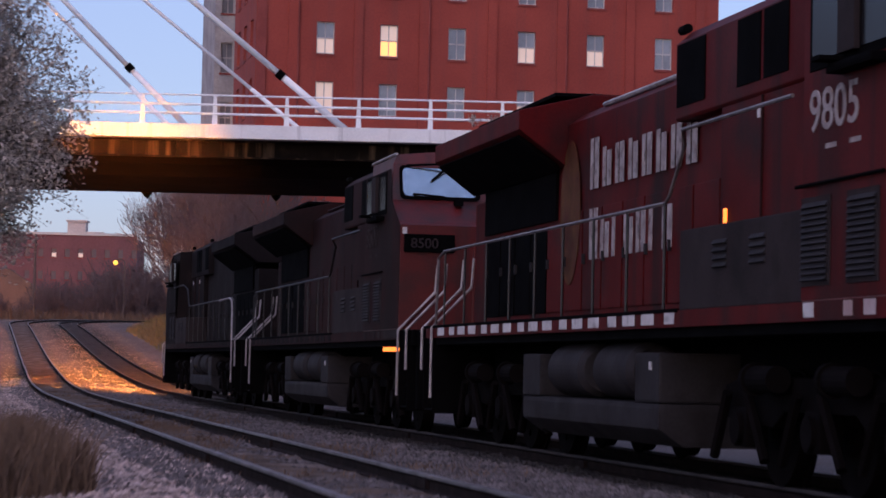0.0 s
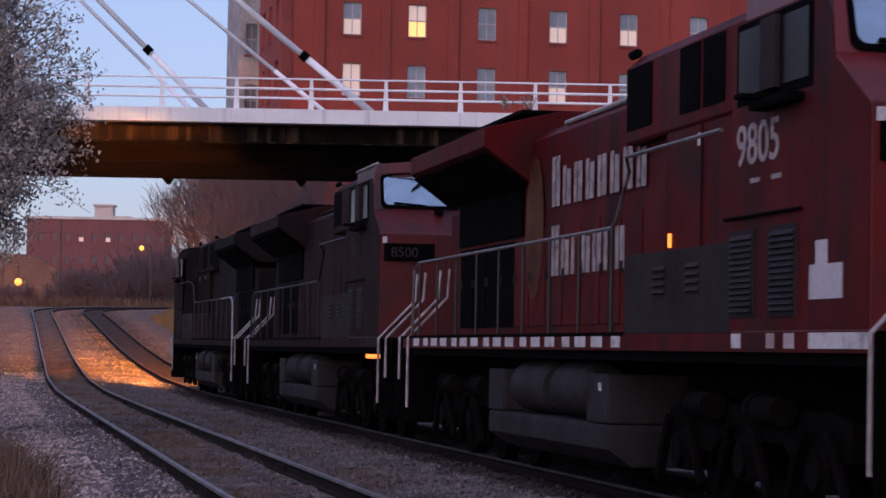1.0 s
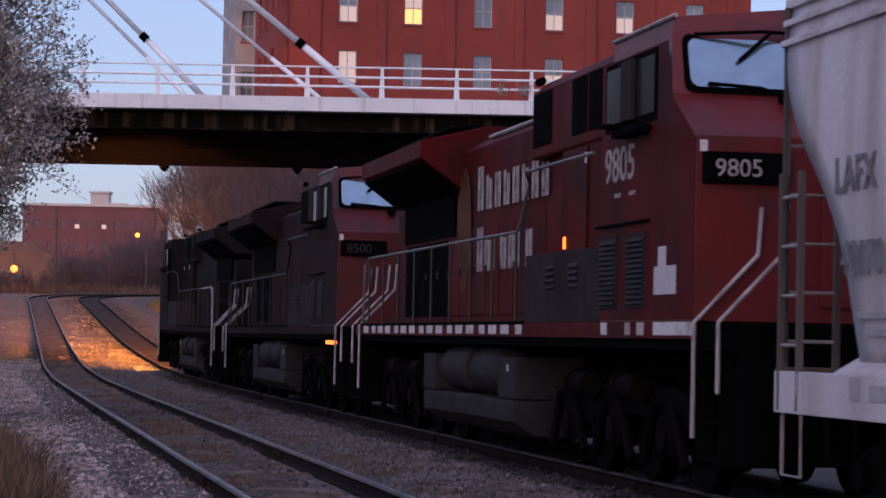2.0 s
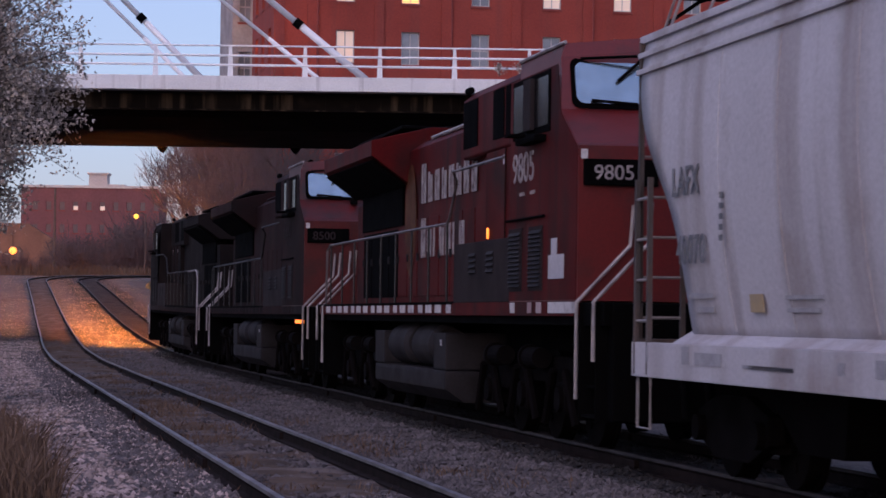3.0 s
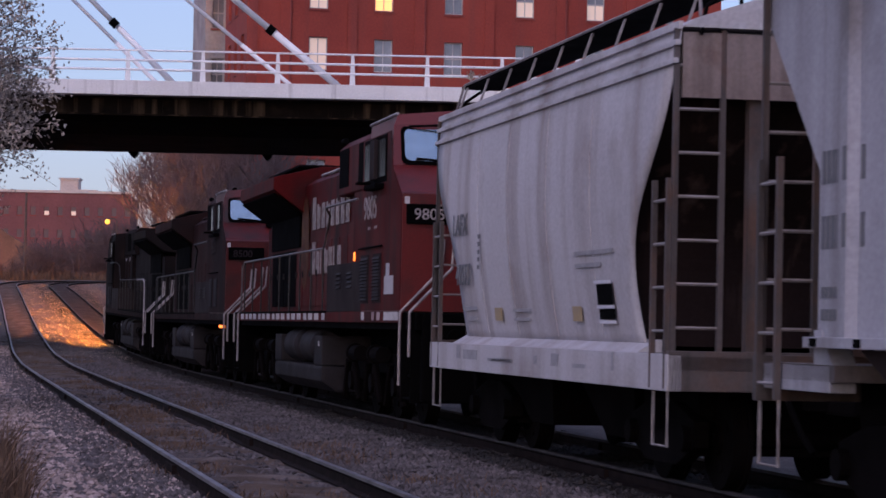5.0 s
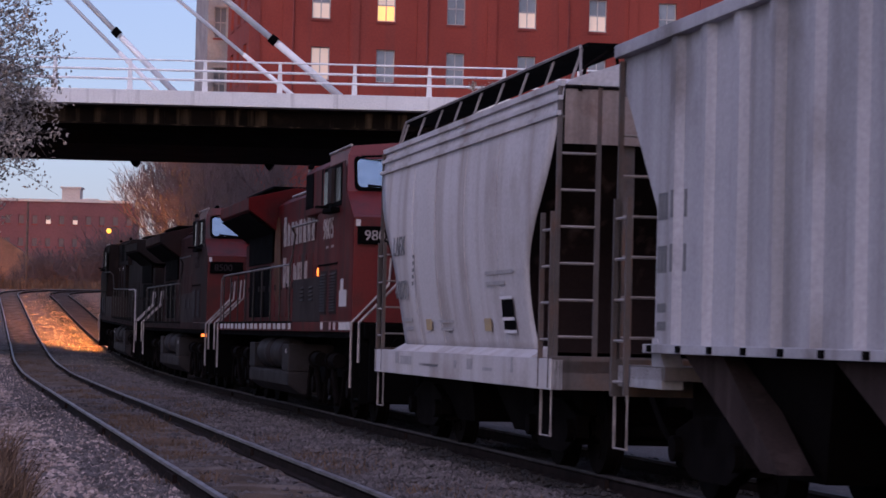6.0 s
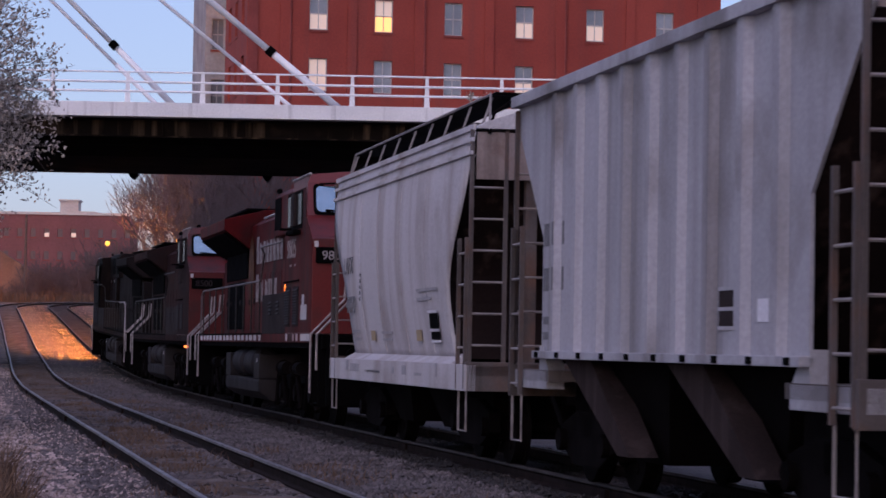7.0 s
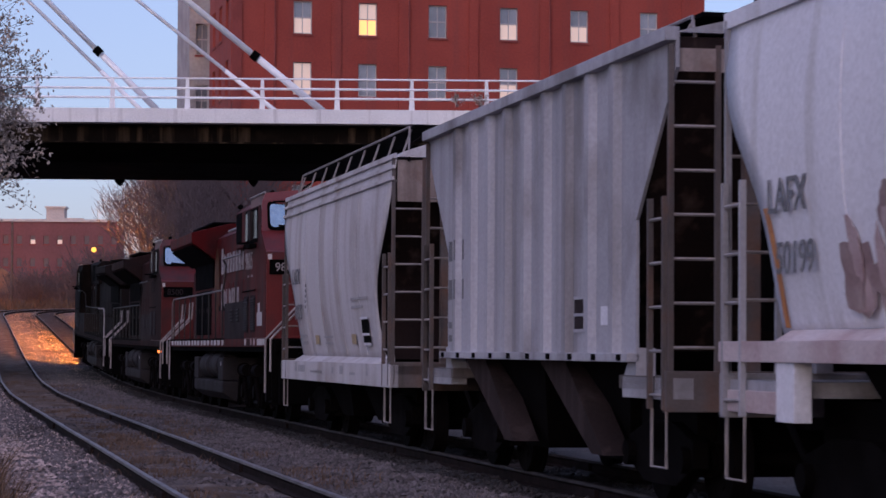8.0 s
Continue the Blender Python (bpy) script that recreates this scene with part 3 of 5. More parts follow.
def window(parent, x, z, w, h, pane_ma, m, bars=True, frame_ma=None):
    """A sash window set into its opening."""
    fm = frame_ma or M_FRAME
    bm = BM()
    t = 0.07
    box(bm, x - w / 2, x - w / 2 + t, 0.16, 0.26, z, z + h)
    box(bm, x + w / 2 - t, x + w / 2, 0.16, 0.26, z, z + h)
    box(bm, x - w / 2 + t, x + w / 2 - t, 0.16, 0.26, z + h - t, z + h)
    box(bm, x - w / 2 + t, x + w / 2 - t, 0.16, 0.26, z, z + t)
    if bars:
        box(bm, x - w / 2 + t, x + w / 2 - t, 0.17, 0.25, z + h / 2 - 0.04, z + h / 2 + 0.04)
        box(bm, x - 0.03, x + 0.03, 0.175, 0.245, z + t, z + h / 2 - 0.04)
        box(bm, x - 0.03, x + 0.03, 0.175, 0.245, z + h / 2 + 0.04, z + h - t)
    wn = part("window", bm, fm, parent)
    wn.matrix_basis = m
    tops = pane_ma if isinstance(pane_ma, tuple) else (pane_ma, pane_ma)
    for k in (0, 1):
        bm = BM()
        box(bm, x - w / 2 + t, x + w / 2 - t, 0.2, 0.22, z + (h / 2 if k else t), z + (h - t if k else h / 2))
        part("pane", bm, tops[k], wn)
    bm = BM()
    box(bm, x - w / 2 - 0.08, x + w / 2 + 0.08, -0.06, 0.16, z - 0.14, z)
    part("sill", bm, M_BRICKTRIM, wn)
    return wn


def make_brick_block():
    th = radians(-11)
    corner = Vector(((489 - 784) / 4500 * 160, 160.0, -1.29))
    m = Matrix.Translation(corner) @ Matrix.Rotation(-th, 4, "Z")
    b = thing("brick_warehouse", "tall red painted brick warehouse with rows of sash windows, some lit", "building", m, kind="structure")
    cols = [4.55, 8.75, 13.3, 18.0, 22.7, 27.4]
    rows = [3.2 + 3.9 * k for k in range(9)]
    length, height = 31.2, 40.0
    wall_with_windows("wall", length, height, cols, rows, 1.2, 2.1, M_BRICK, b)
    lit = {(0, 5): (M_LITDIM, M_PANE), (1, 5): (M_LIT, M_LITDIM), (0, 4): (M_LITDIM, M_LITDIM), (3, 4): (M_LITDIM, M_PANE), (1, 6): M_LITDIM, (4, 5): (M_LITDIM, M_PANE), (3, 5): (M_LITDIM, M_PANE)}
    I = Matrix.Identity(4)
    for i, c in enumerate(cols):
        for j, r in enumerate(rows):
            window(b, c, r, 1.2, 2.1, lit.get((i, j), M_PANE), I)
    for x in [0.35, 2.4, 6.7, 11.05, 15.65, 20.35, 25.05, 29.9]:
        bm = BM()
        box(bm, x - 0.3, x + 0.3, -0.12, -0.002, 0, height)
        part("pilaster", bm, M_BRICKTRIM if x < 1 else M_BRICK, b)
    for x in [2.75, 11.4, 20.7]:
        bm = BM()
        cyl(bm, (x, -0.1, 0), (x, -0.1, height), 0.07, 8)
        part("downpipe", bm, M_BRICKTRIM, b)
    # side wall, back to the left
    ms = Matrix.Rotation(radians(-90), 4, "Z") @ Matrix.Translation((-11.5, 0, 0))
    sc = [11.5 - 2.2 - 3.4 * k for k in range(3)]
    w = wall_with_windows("wall", 11.09, height, sc, rows, 1.5, 2.3, M_BRICK, b)
    w.matrix_basis = ms
    for c in sc:
        for r in rows:
            window(b, c, r, 1.5, 2.3, M_PANE, ms, frame_ma=M_BRICKTRIM)
    bm = BM()
    box(bm, 0.4, length, 0.4, 11.5, height - 0.5, height)
    box(bm, 0.4, length, 11.1, 11.5, 0, height - 0.5)
    box(bm, length - 0.4, length, 0.4, 11.1, 0, height - 0.5)
    part("roof", bm, M_BRICKTRIM, b)
    # grey stone neighbour behind
    m2 = Matrix.Translation(((415 - 784) / 4500 * 178, 178, -1)) @ Matrix.Rotation(-th, 4, "Z")
    g = thing("stone_building", "grey stone building behind the brick warehouse", "building", m2, kind="structure")
    cols = [0.9, 2.6]
    rows2 = [1.5 + 4.3 * k for k in range(8)]
    wall_with_windows("wall", 12, 38, cols, rows2, 0.9, 2.2, M_STONEGREY, g)
    for c in cols:
        for r in rows2:
            window(g, c, r, 0.9, 2.2, M_PANE, I, frame_ma=M_STONEGREY)
    bm = BM()
    box(bm, 0, 12, 0.4, 8, 0, 37.9)
    part("rear_block", bm, M_STONEGREY, g)


make_brick_block()


def make_far_building():
    y = 360.0
    k = y / 4500
    x0, x1 = (46 - 784) * k, (285 - 784) * k
    z0 = 3.0
    top = 1.42 + (606 - 384) * k
    b = thing("far_brick_building", "distant red brick building with a cream rooftop block", "building", Matrix.Translation((x0, y, z0)), kind="structure")
    ln = x1 - x0
    cols = [2.0 + 1.9 * i for i in range(10)]
    rows = [top - z0 - 3.2, top - z0 - 6.4, top - z0 - 9.6]
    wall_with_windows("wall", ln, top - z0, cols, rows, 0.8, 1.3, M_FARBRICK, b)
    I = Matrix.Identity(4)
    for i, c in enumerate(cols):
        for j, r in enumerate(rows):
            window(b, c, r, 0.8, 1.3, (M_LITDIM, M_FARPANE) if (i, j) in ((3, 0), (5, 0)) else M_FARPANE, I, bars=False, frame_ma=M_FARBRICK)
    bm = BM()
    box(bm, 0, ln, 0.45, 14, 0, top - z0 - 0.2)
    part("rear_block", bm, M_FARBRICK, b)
    bm = BM()
    box(bm, -0.2, ln + 0.2, -0.2, 0.5, top - z0, top - z0 + 0.35)
    part("parapet", bm, M_CREAM, b)
    px = (160 - 46) * k
    bm = BM()
    box(bm, px, px + 2.6, 3, 6, top - z0 - 0.2, top - z0 + 2.1, 0.03)
    box(bm, px + 2.6, px + 5.2, 3, 6, top - z0 - 0.2, top - z0 + 0.7, 0.03)
    box(bm, px - 0.2, px + 2.8, 2.8, 6.2, top - z0 + 2.1, top - z0 + 2.35)
    part("rooftop_block", bm, M_CREAM, b, "cream rendered rooftop housing")
    bm = BM()
    box(bm, -14, 9, -8, -1, 0, 8.3, 0.05)
    part("low_wing", bm, M_FARBRICK, b)
    bm = BM()
    box(bm, 2.9, 6.3, -8.05, -7.8, 6.6, 8.2)
    part("garage_door", bm, M_CREAM, b, "pale loading door")


make_far_building()


def make_wall():
    y = 262.0
    k = y / 4500
    bm = BM()
    prism(bm, [((-120 - 784) * k, 3.0), ((205 - 784) * k, 3.0), ((205 - 784) * k, 5.6), ((120 - 784) * k, 8.4), ((60 - 784) * k, 10.6), ((-120 - 784) * k, 10.9)], "y", y, y + 1.2)
    b = part("retaining_wall", bm, M_WALLBROWN, None)
    tagged(b, "brown block retaining wall beside the far bend", "wall", kind="structure")
    for i in range(9):
        bm = BM()
        x = (-100 + i * 26 - 784) * k
        box(bm, x - 0.15, x + 0.15, y - 0.15, y - 0.002, 3.0, 9.9 if i < 6 else 7.6)
        part("buttress", bm, M_WALLBROWN, b)


make_wall()

# ---------------------------------------------------------------- trees, brush, poles and lamps
def sticks(name, segs, ma, parent=None, kind=""):
    """Tapered three-sided sticks from (p, q, r0, r1), joined."""
    verts, faces = [], []
    for p, q, r0, r1 in segs:
        d = (q - p)
        if d.length < 1e-5:
            continue
        d.normalize()
        a = d.orthogonal().normalized()
        b = d.cross(a)
        o = len(verts)
        for c, r in ((p, r0), (q, r1)):
            for k in range(3):
                w = k * 2.0944
                verts.append(c + r * (math.cos(w) * a + math.sin(w) * b))
        for k in range(3):
            j = (k + 1) % 3
            faces.append((o + k, o + j, o + 3 + j, o + 3 + k))
    me = bpy.data.meshes.new(name)
    me.from_pydata([tuple(v) for v in verts], [], faces)
    me.materials.append(ma)
    ob = new(name, me)
    if parent:
        ob.parent = parent
    return tagged(ob, kind=kind)


def leaves(name, spots, ln, wd, ma, parent, rng):
    """Small folded leaves at the given points."""
    verts, faces = [], []
    for p in spots:
        d = Vector((rng.gauss(0, 1), rng.gauss(0, 1), rng.gauss(-0.2, 1))).normalized()
        a = d.orthogonal().normalized()
        a.rotate(Matrix.Rotation(rng.random() * 6.28, 3, d))
        n = d.cross(a)
        l, w = ln * rng.uniform(0.6, 1.3), wd * rng.uniform(0.7, 1.3)
        o = len(verts)
        verts += [p, p + d * l * 0.5 + a * w + n * w * 0.4, p + d * l, p + d * l * 0.5 - a * w + n * w * 0.4]
        faces += [(o, o + 1, o + 2), (o, o + 2, o + 3)]
    me = bpy.data.meshes.new(name)
    me.from_pydata([tuple(v) for v in verts], [], faces)
    me.materials.append(ma)
    ob = new(name, me)
    ob.parent = parent
    return ob


def grow(rng, p, d, ln, r, depth, segs, tips, spread=0.55, up=0.12):
    n = 3
    for i in range(n):
        q = p + d * ln / n
        segs.append((p.copy(), q.copy(), r * (1 - 0.25 * i / n), r * (1 - 0.25 * (i + 1) / n)))
        p = q
        d = (d + Vector((rng.gauss(0, 0.12), rng.gauss(0, 0.12), rng.gauss(up * 0.4, 0.08)))).normalized()
        if depth <= 2:
            tips.append((p.copy(), d.copy()))
        if depth > 0 and i > 0:
            e = (d + Vector((rng.gauss(0, spread), rng.gauss(0, spread), rng.gauss(up, spread * 0.6)))).normalized()
            grow(rng, p.copy(), e, ln * rng.uniform(0.55, 0.8), r * 0.55, depth - 1, segs, tips, spread, up)
    if depth > 0:
        for _ in range(2):
            e = (d + Vector((rng.gauss(0, spread), rng.gauss(0, spread), rng.gauss(up, spread * 0.6)))).normalized()
            grow(rng, p.copy(), e, ln * rng.uniform(0.6, 0.85), r * 0.6, depth - 1, segs, tips, spread, up)


def silver_tree():
    rng = random.Random(11)
    base = Vector((-9.9, 45.0, ground_z(-9.9, 45.0) - 0.1))
    t = thing("willow_tree", "silvery grey-leaved tree overhanging the siding", "tree", Matrix.Translation(base))
    segs, tips = [], []
    trunk = []
    p = Vector((0, 0, 0))
    for i in range(7):
        q = p + Vector((rng.gauss(0.03, 0.06), rng.gauss(0, 0.06), 0.5))
        trunk.append((p.copy(), q.copy(), 0.24 - 0.02 * i, 0.22 - 0.02 * i))
        p = q
    sticks("trunk", trunk, M_BARK, t)
    c = Vector((0.1, 0, 6.2))
    spots = []
    for k in range(980):
        u = Vector((rng.gauss(0, 1), rng.gauss(0, 1), rng.gauss(0, 1))).normalized()
        rad = rng.uniform(0.55, 1.0) ** 0.5
        bump_ = 0.86 + 0.3 * noise.noise(u * 2.1 + Vector((4, 0, 0)))
        e = c + Vector((u.x * 3.75, u.y * 3.0, u.z * 4.0)) * rad * bump_
        if e.z < 3.3 and e.x > 1.4:
            e.x *= 0.6
        s = c + (e - c) * rng.uniform(0.35, 0.6) - Vector((0, 0, 0.4))
        segs.append((s, e, 0.014, 0.005))
        if k % 6 == 0:
            segs.append((Vector((0, 0, 3.2)), s, 0.06, 0.015))
        # a drooping sprig of leaves round each twig end
        for j in range(110):
            f = rng.uniform(0.2, 1.08)
            q = s.lerp(e, f) + Vector((rng.gauss(0, 0.13), rng.gauss(0, 0.13), rng.gauss(-0.06, 0.15)))
            spots.append(q)
        for j in range(3):
            q = e + Vector((rng.gauss(0, 0.25), rng.gauss(0, 0.25), rng.gauss(-0.05, 0.25)))
            segs.append((e.lerp(s, 0.2), q, 0.006, 0.003))
            for _ in range(9):
                spots.append(e.lerp(q, rng.random()) + Vector((rng.gauss(0, 0.04), rng.gauss(0, 0.04), rng.gauss(0, 0.04))))
    sticks("limb", segs, M_BARK, t)
    leaves("crown", spots, 0.085, 0.022, M_LEAF, t, rng)


silver_tree()


def bare_trees():
    rng = random.Random(3)
    for x, y, h in ((-12.6, 132, 2.5), (-13.0, 138, 2.9), (-11.6, 134, 2.5), (-13.4, 150, 3.0), (-14.0, 146, 2.8), (-10.3, 142, 3.0), (-14.6, 168, 3.2), (-9.0, 136, 2.4), (-12.4, 127, 1.9), (-12.2, 152, 3.3), (-14.6, 176, 3.4), (-16.0, 182, 3.4), (-13.6, 172, 3.6), (-17.6, 190, 3.2), (-13.3, 158, 3.2), (-11.0, 148, 3.0), (-10.0, 156, 3.2), (-13.0, 165, 3.3), (-12.8, 143, 2.6), (-11.2, 160, 3.2), (-12.0, 170, 3.4), (-10.6, 153, 2.9), (-15.4, 178, 3.4), (-14.2, 186, 3.3), (-16.8, 196, 3.4), (-11.6, 146, 2.6)):
        h *= 1.3
        if y < 140:
            x += 1.4
        z = ground_z(x, y)
        t = thing("bare_tree", "leafless brown tree on the bank beside the tracks", "tree", Matrix.Translation((x, y, z - 0.1)), group="bare trees on the bank")
        for st in range(2):
            segs, tips = [], []
            grow(rng, Vector((0.3 * st, 0.2 * st, 0)), Vector((rng.gauss(0, 0.2), rng.gauss(0, 0.2), 1)).normalized(), h * rng.uniform(0.8, 1.0), 0.09, 4, segs, tips, 0.5, 0.22)
            sticks("limb", segs, M_TWIG, t)


bare_trees()


def blades(name, n, where, h, w, ma, label, category, seed, lean=0.35):
    rng = random.Random(seed)
    verts, faces = [], []
    k = 0
    while k < n:
        p = where(rng)
        k += 1
        if p is None:
            continue
        p = Vector(p)
        hh = h * rng.uniform(0.4, 1.25)
        a = rng.random() * 6.28
        d = Vector((math.cos(a), math.sin(a), 0))
        l = Vector((rng.gauss(0, lean), rng.gauss(0, lean), 0)) * hh
        o = len(verts)
        verts += [p - d * w, p + d * w, p + d * w * 0.7 + l * 0.35 + Vector((0, 0, hh * 0.6)), p - d * w * 0.7 + l * 0.35 + Vector((0, 0, hh * 0.6)), p + l + Vector((0, 0, hh))]
        faces += [(o, o + 1, o + 2, o + 3), (o + 3, o + 2, o + 4)]
    me = bpy.data.meshes.new(name)
    me.from_pydata([tuple(v) for v in verts], [], faces)
    me.materials.append(ma)
    return tagged(new(name, me), label, category, kind="stuff")


def near_brush(rng):
    y = rng.uniform(21, 60)
    d = SIDING + 2.45 + abs(rng.gauss(0, 1.0)) + max(0, (y - 28)) * 0.06
    p = line(y, d)
    if noise.noise((p.x * 0.7, p.y * 0.35, 9)) < -0.1:
        return None
    return (p.x, p.y, ground_z(p.x, p.y) - 0.02)


blades("dry_brush", 26000, near_brush, 0.55, 0.008, M_BRUSH, "dry brown weeds and grass beside the siding", "weeds", 21)


def bed_weeds(rng):
    u = rng.uniform(24, 110)
    d = SIDING + rng.choice((rng.gauss(0, 0.3), rng.gauss(-1.5, 0.35), rng.gauss(0.2, 0.4)))
    p = line(u, d)
    if noise.noise((p.x * 0.6, p.y * 0.3, 2)) < 0.12:
        return None
    return (p.x, p.y, ground_z(p.x, p.y) - 0.01)


blades("track_weeds", 22000, bed_weeds, 0.12, 0.007, M_BRUSH, "low dry weeds between the rails", "weeds", 22, 0.6)


def bank(rng):
    u = rng.uniform(118, 170)
    d = -rng.uniform(3.4, 10)
    p = line(u, d)
    return (p.x, p.y, ground_z(p.x, p.y) - 0.02)


blades("bank_grass", 16000, bank, 0.4, 0.02, M_GRASS, "dull green and straw grass on the bank", "grass", 23)


def scrub(rng):
    x, y = rng.uniform(-64, -10), rng.uniform(246, 300)
    if noise.noise((x * 0.2, y * 0.1, 4)) < -0.25:
        return None
    return (x, y, ground_z(x, y) - 0.1)


def make_scrub():
    rng = random.Random(8)
    segs = []
    for _ in range(420):
        q = scrub(rng)
        if q is None:
            continue
        p = Vector(q)
        px = 784 + 4500 * p.x / p.y
        h = 2.3 if px < 120 else 5.0 + 2.0 * noise.noise((p.x * 0.15, 0, 1))
        if px > 230:
            h += 2.0
        for _k in range(5):
            d = Vector((rng.gauss(0, 0.28), rng.gauss(0, 0.28), 1)).normalized()
            b = p + d * h * rng.uniform(0.5, 0.9)
            segs.append((p, b, 0.05, 0.03))
            for _j in range(7):
                s = p.lerp(b, rng.uniform(0.3, 1))
                e = s + Vector((rng.gauss(0, 0.6), rng.gauss(0, 0.6), abs(rng.gauss(0.5, 0.5)))) * h * 0.22
                segs.append((s, e, 0.028, 0.014))
                for _i in range(3):
                    e2 = s.lerp(e, rng.uniform(0.4, 1)) + Vector((rng.gauss(0, 0.4), rng.gauss(0, 0.4), rng.gauss(0.3, 0.3)))
                    segs.append((s.lerp(e, 0.5), e2, 0.02, 0.012))
    ob = sticks("far_scrub", segs, M_TWIG, None)
    tagged(ob, "leafless brown scrub on the far side of the bend", "bushes", kind="stuff")


make_scrub()
blades("far_weeds", 9000, lambda rng: (lambda x, y: (x, y, ground_z(x, y)))(rng.uniform(-62, -14), rng.uniform(236, 262)), 1.1, 0.05, M_BRUSH, "rust-brown weeds below the far wall", "weeds", 24)


def bridge_weed():
    rng = random.Random(2)
    for x, h in ((2.28, 0.75), (3.15, 0.6)):
        t = thing("bridge_weed", "small leafy weed rooted on the bridge edge", "weed", Matrix.Translation((x, BY - 0.2, 10.665)), group="weeds on the bridge")
        segs, spots = [], []
        for k in range(7):
            e = Vector((rng.gauss(0, 0.16), rng.gauss(0, 0.08), h * rng.uniform(0.5, 1)))
            segs.append((Vector((0, 0, 0)), e, 0.012, 0.006))
            spots += [e * rng.uniform(0.3, 1.05) + Vector((rng.gauss(0, 0.05), rng.gauss(0, 0.05), rng.gauss(0, 0.05))) for _ in range(16)]
        sticks("stems", segs, M_TWIG, t)
        leaves("foliage", spots, 0.1, 0.03, M_LEAF, t, rng)


bridge_weed()


def at_pixel(px, py, y):
    return Vector(((px - 784) * y / 4500, y, 1.42 + (622 + 0.017 * (px - 784) - py) * y / 4500))


def street_lamp(px, py, y, ma, r, label):
    top = at_pixel(px, py, y)
    g = ground_z(top.x, y)
    t = thing("street_lamp", label, "street lamp", Matrix.Translation((top.x, y, g - 0.1)))
    h = top.z - g
    bm = BM()
    tube(bm, [(0.9, 0, 0), (0.9, 0, h + 0.2), (0.6, 0, h + 0.45), (0.0, 0, h + 0.4)], 0.07, 6)
    part("pole", bm, M_POLE, t)
    bm = BM()
    bmesh.ops.create_uvsphere(bm, u_segments=14, v_segments=8, radius=r, matrix=Matrix.Translation((0, 0, h + 0.1)))
    part("lamp_globe", bm, ma, t, "glowing lamp")


# globe radius is enlarged so the shape includes the lamp's glare
street_lamp(33, 500, 255, M_STREETLAMP, 0.38, "glowing orange sodium street lamp on a pole")
street_lamp(250, 440, 244, M_YELLOWLAMP, 0.24, "glowing yellow street lamp on a pole")


def utility_pole(px, py, y, r, arms):
    top = at_pixel(px, py, y)
    g = ground_z(top.x, y)
    t = thing("utility_pole", "weathered wooden utility pole beside the far bend", "utility pole", Matrix.Translation((top.x, y, g - 0.2)), group="utility poles")
    h = top.z - g
    bm = BM()
    cyl(bm, (0, 0, 0), (0, 0, h), r, 10, r * 0.7)
    part("pole", bm, M_POLE, t)
    if arms:
        bm = BM()
        box(bm, -0.9, 0.9, -0.06, 0.06, h - 0.6, h - 0.48)
        part("crossarm", bm, M_POLE, t)


utility_pole(106, 386, 252, 0.16, False)
utility_pole(150, 472, 258, 0.1, False)

# ---------------------------------------------------------------- locomotives
SPEED = 4.347
WHEELS = []  # (wheelset, radius, own x)


def wheelset(parent, x, r, z=None):
    bm = BM()
    for s in (-1, 1):
        cyl(bm, (0, s * 0.68, 0), (0, s * 0.82, 0), r, 28)
        cyl(bm, (0, s * 0.64, 0), (0, s * 0.68, 0), r + 0.028, 28)
        cyl(bm, (0, s * 0.82, 0), (0, s * 0.86, 0), r * 0.35, 12)
        for k in range(4):
            a = k * math.pi / 2
            box(bm, math.cos(a) * r * 0.6 - 0.04, math.cos(a) * r * 0.6 + 0.04, s * 0.825 - 0.012, s * 0.825 + 0.012, math.sin(a) * r * 0.6 - 0.04, math.sin(a) * r * 0.6 + 0.04)
    cyl(bm, (0, -0.9, 0), (0, 0.9, 0), 0.09, 12)
    o = part("wheelset", bm, M_TRUCK, parent, "worn steel wheels on an axle")
    o.matrix_basis = Matrix.Translation((x, 0, r if z is None else z))
    WHEELS.append((o, r, x))
    return o


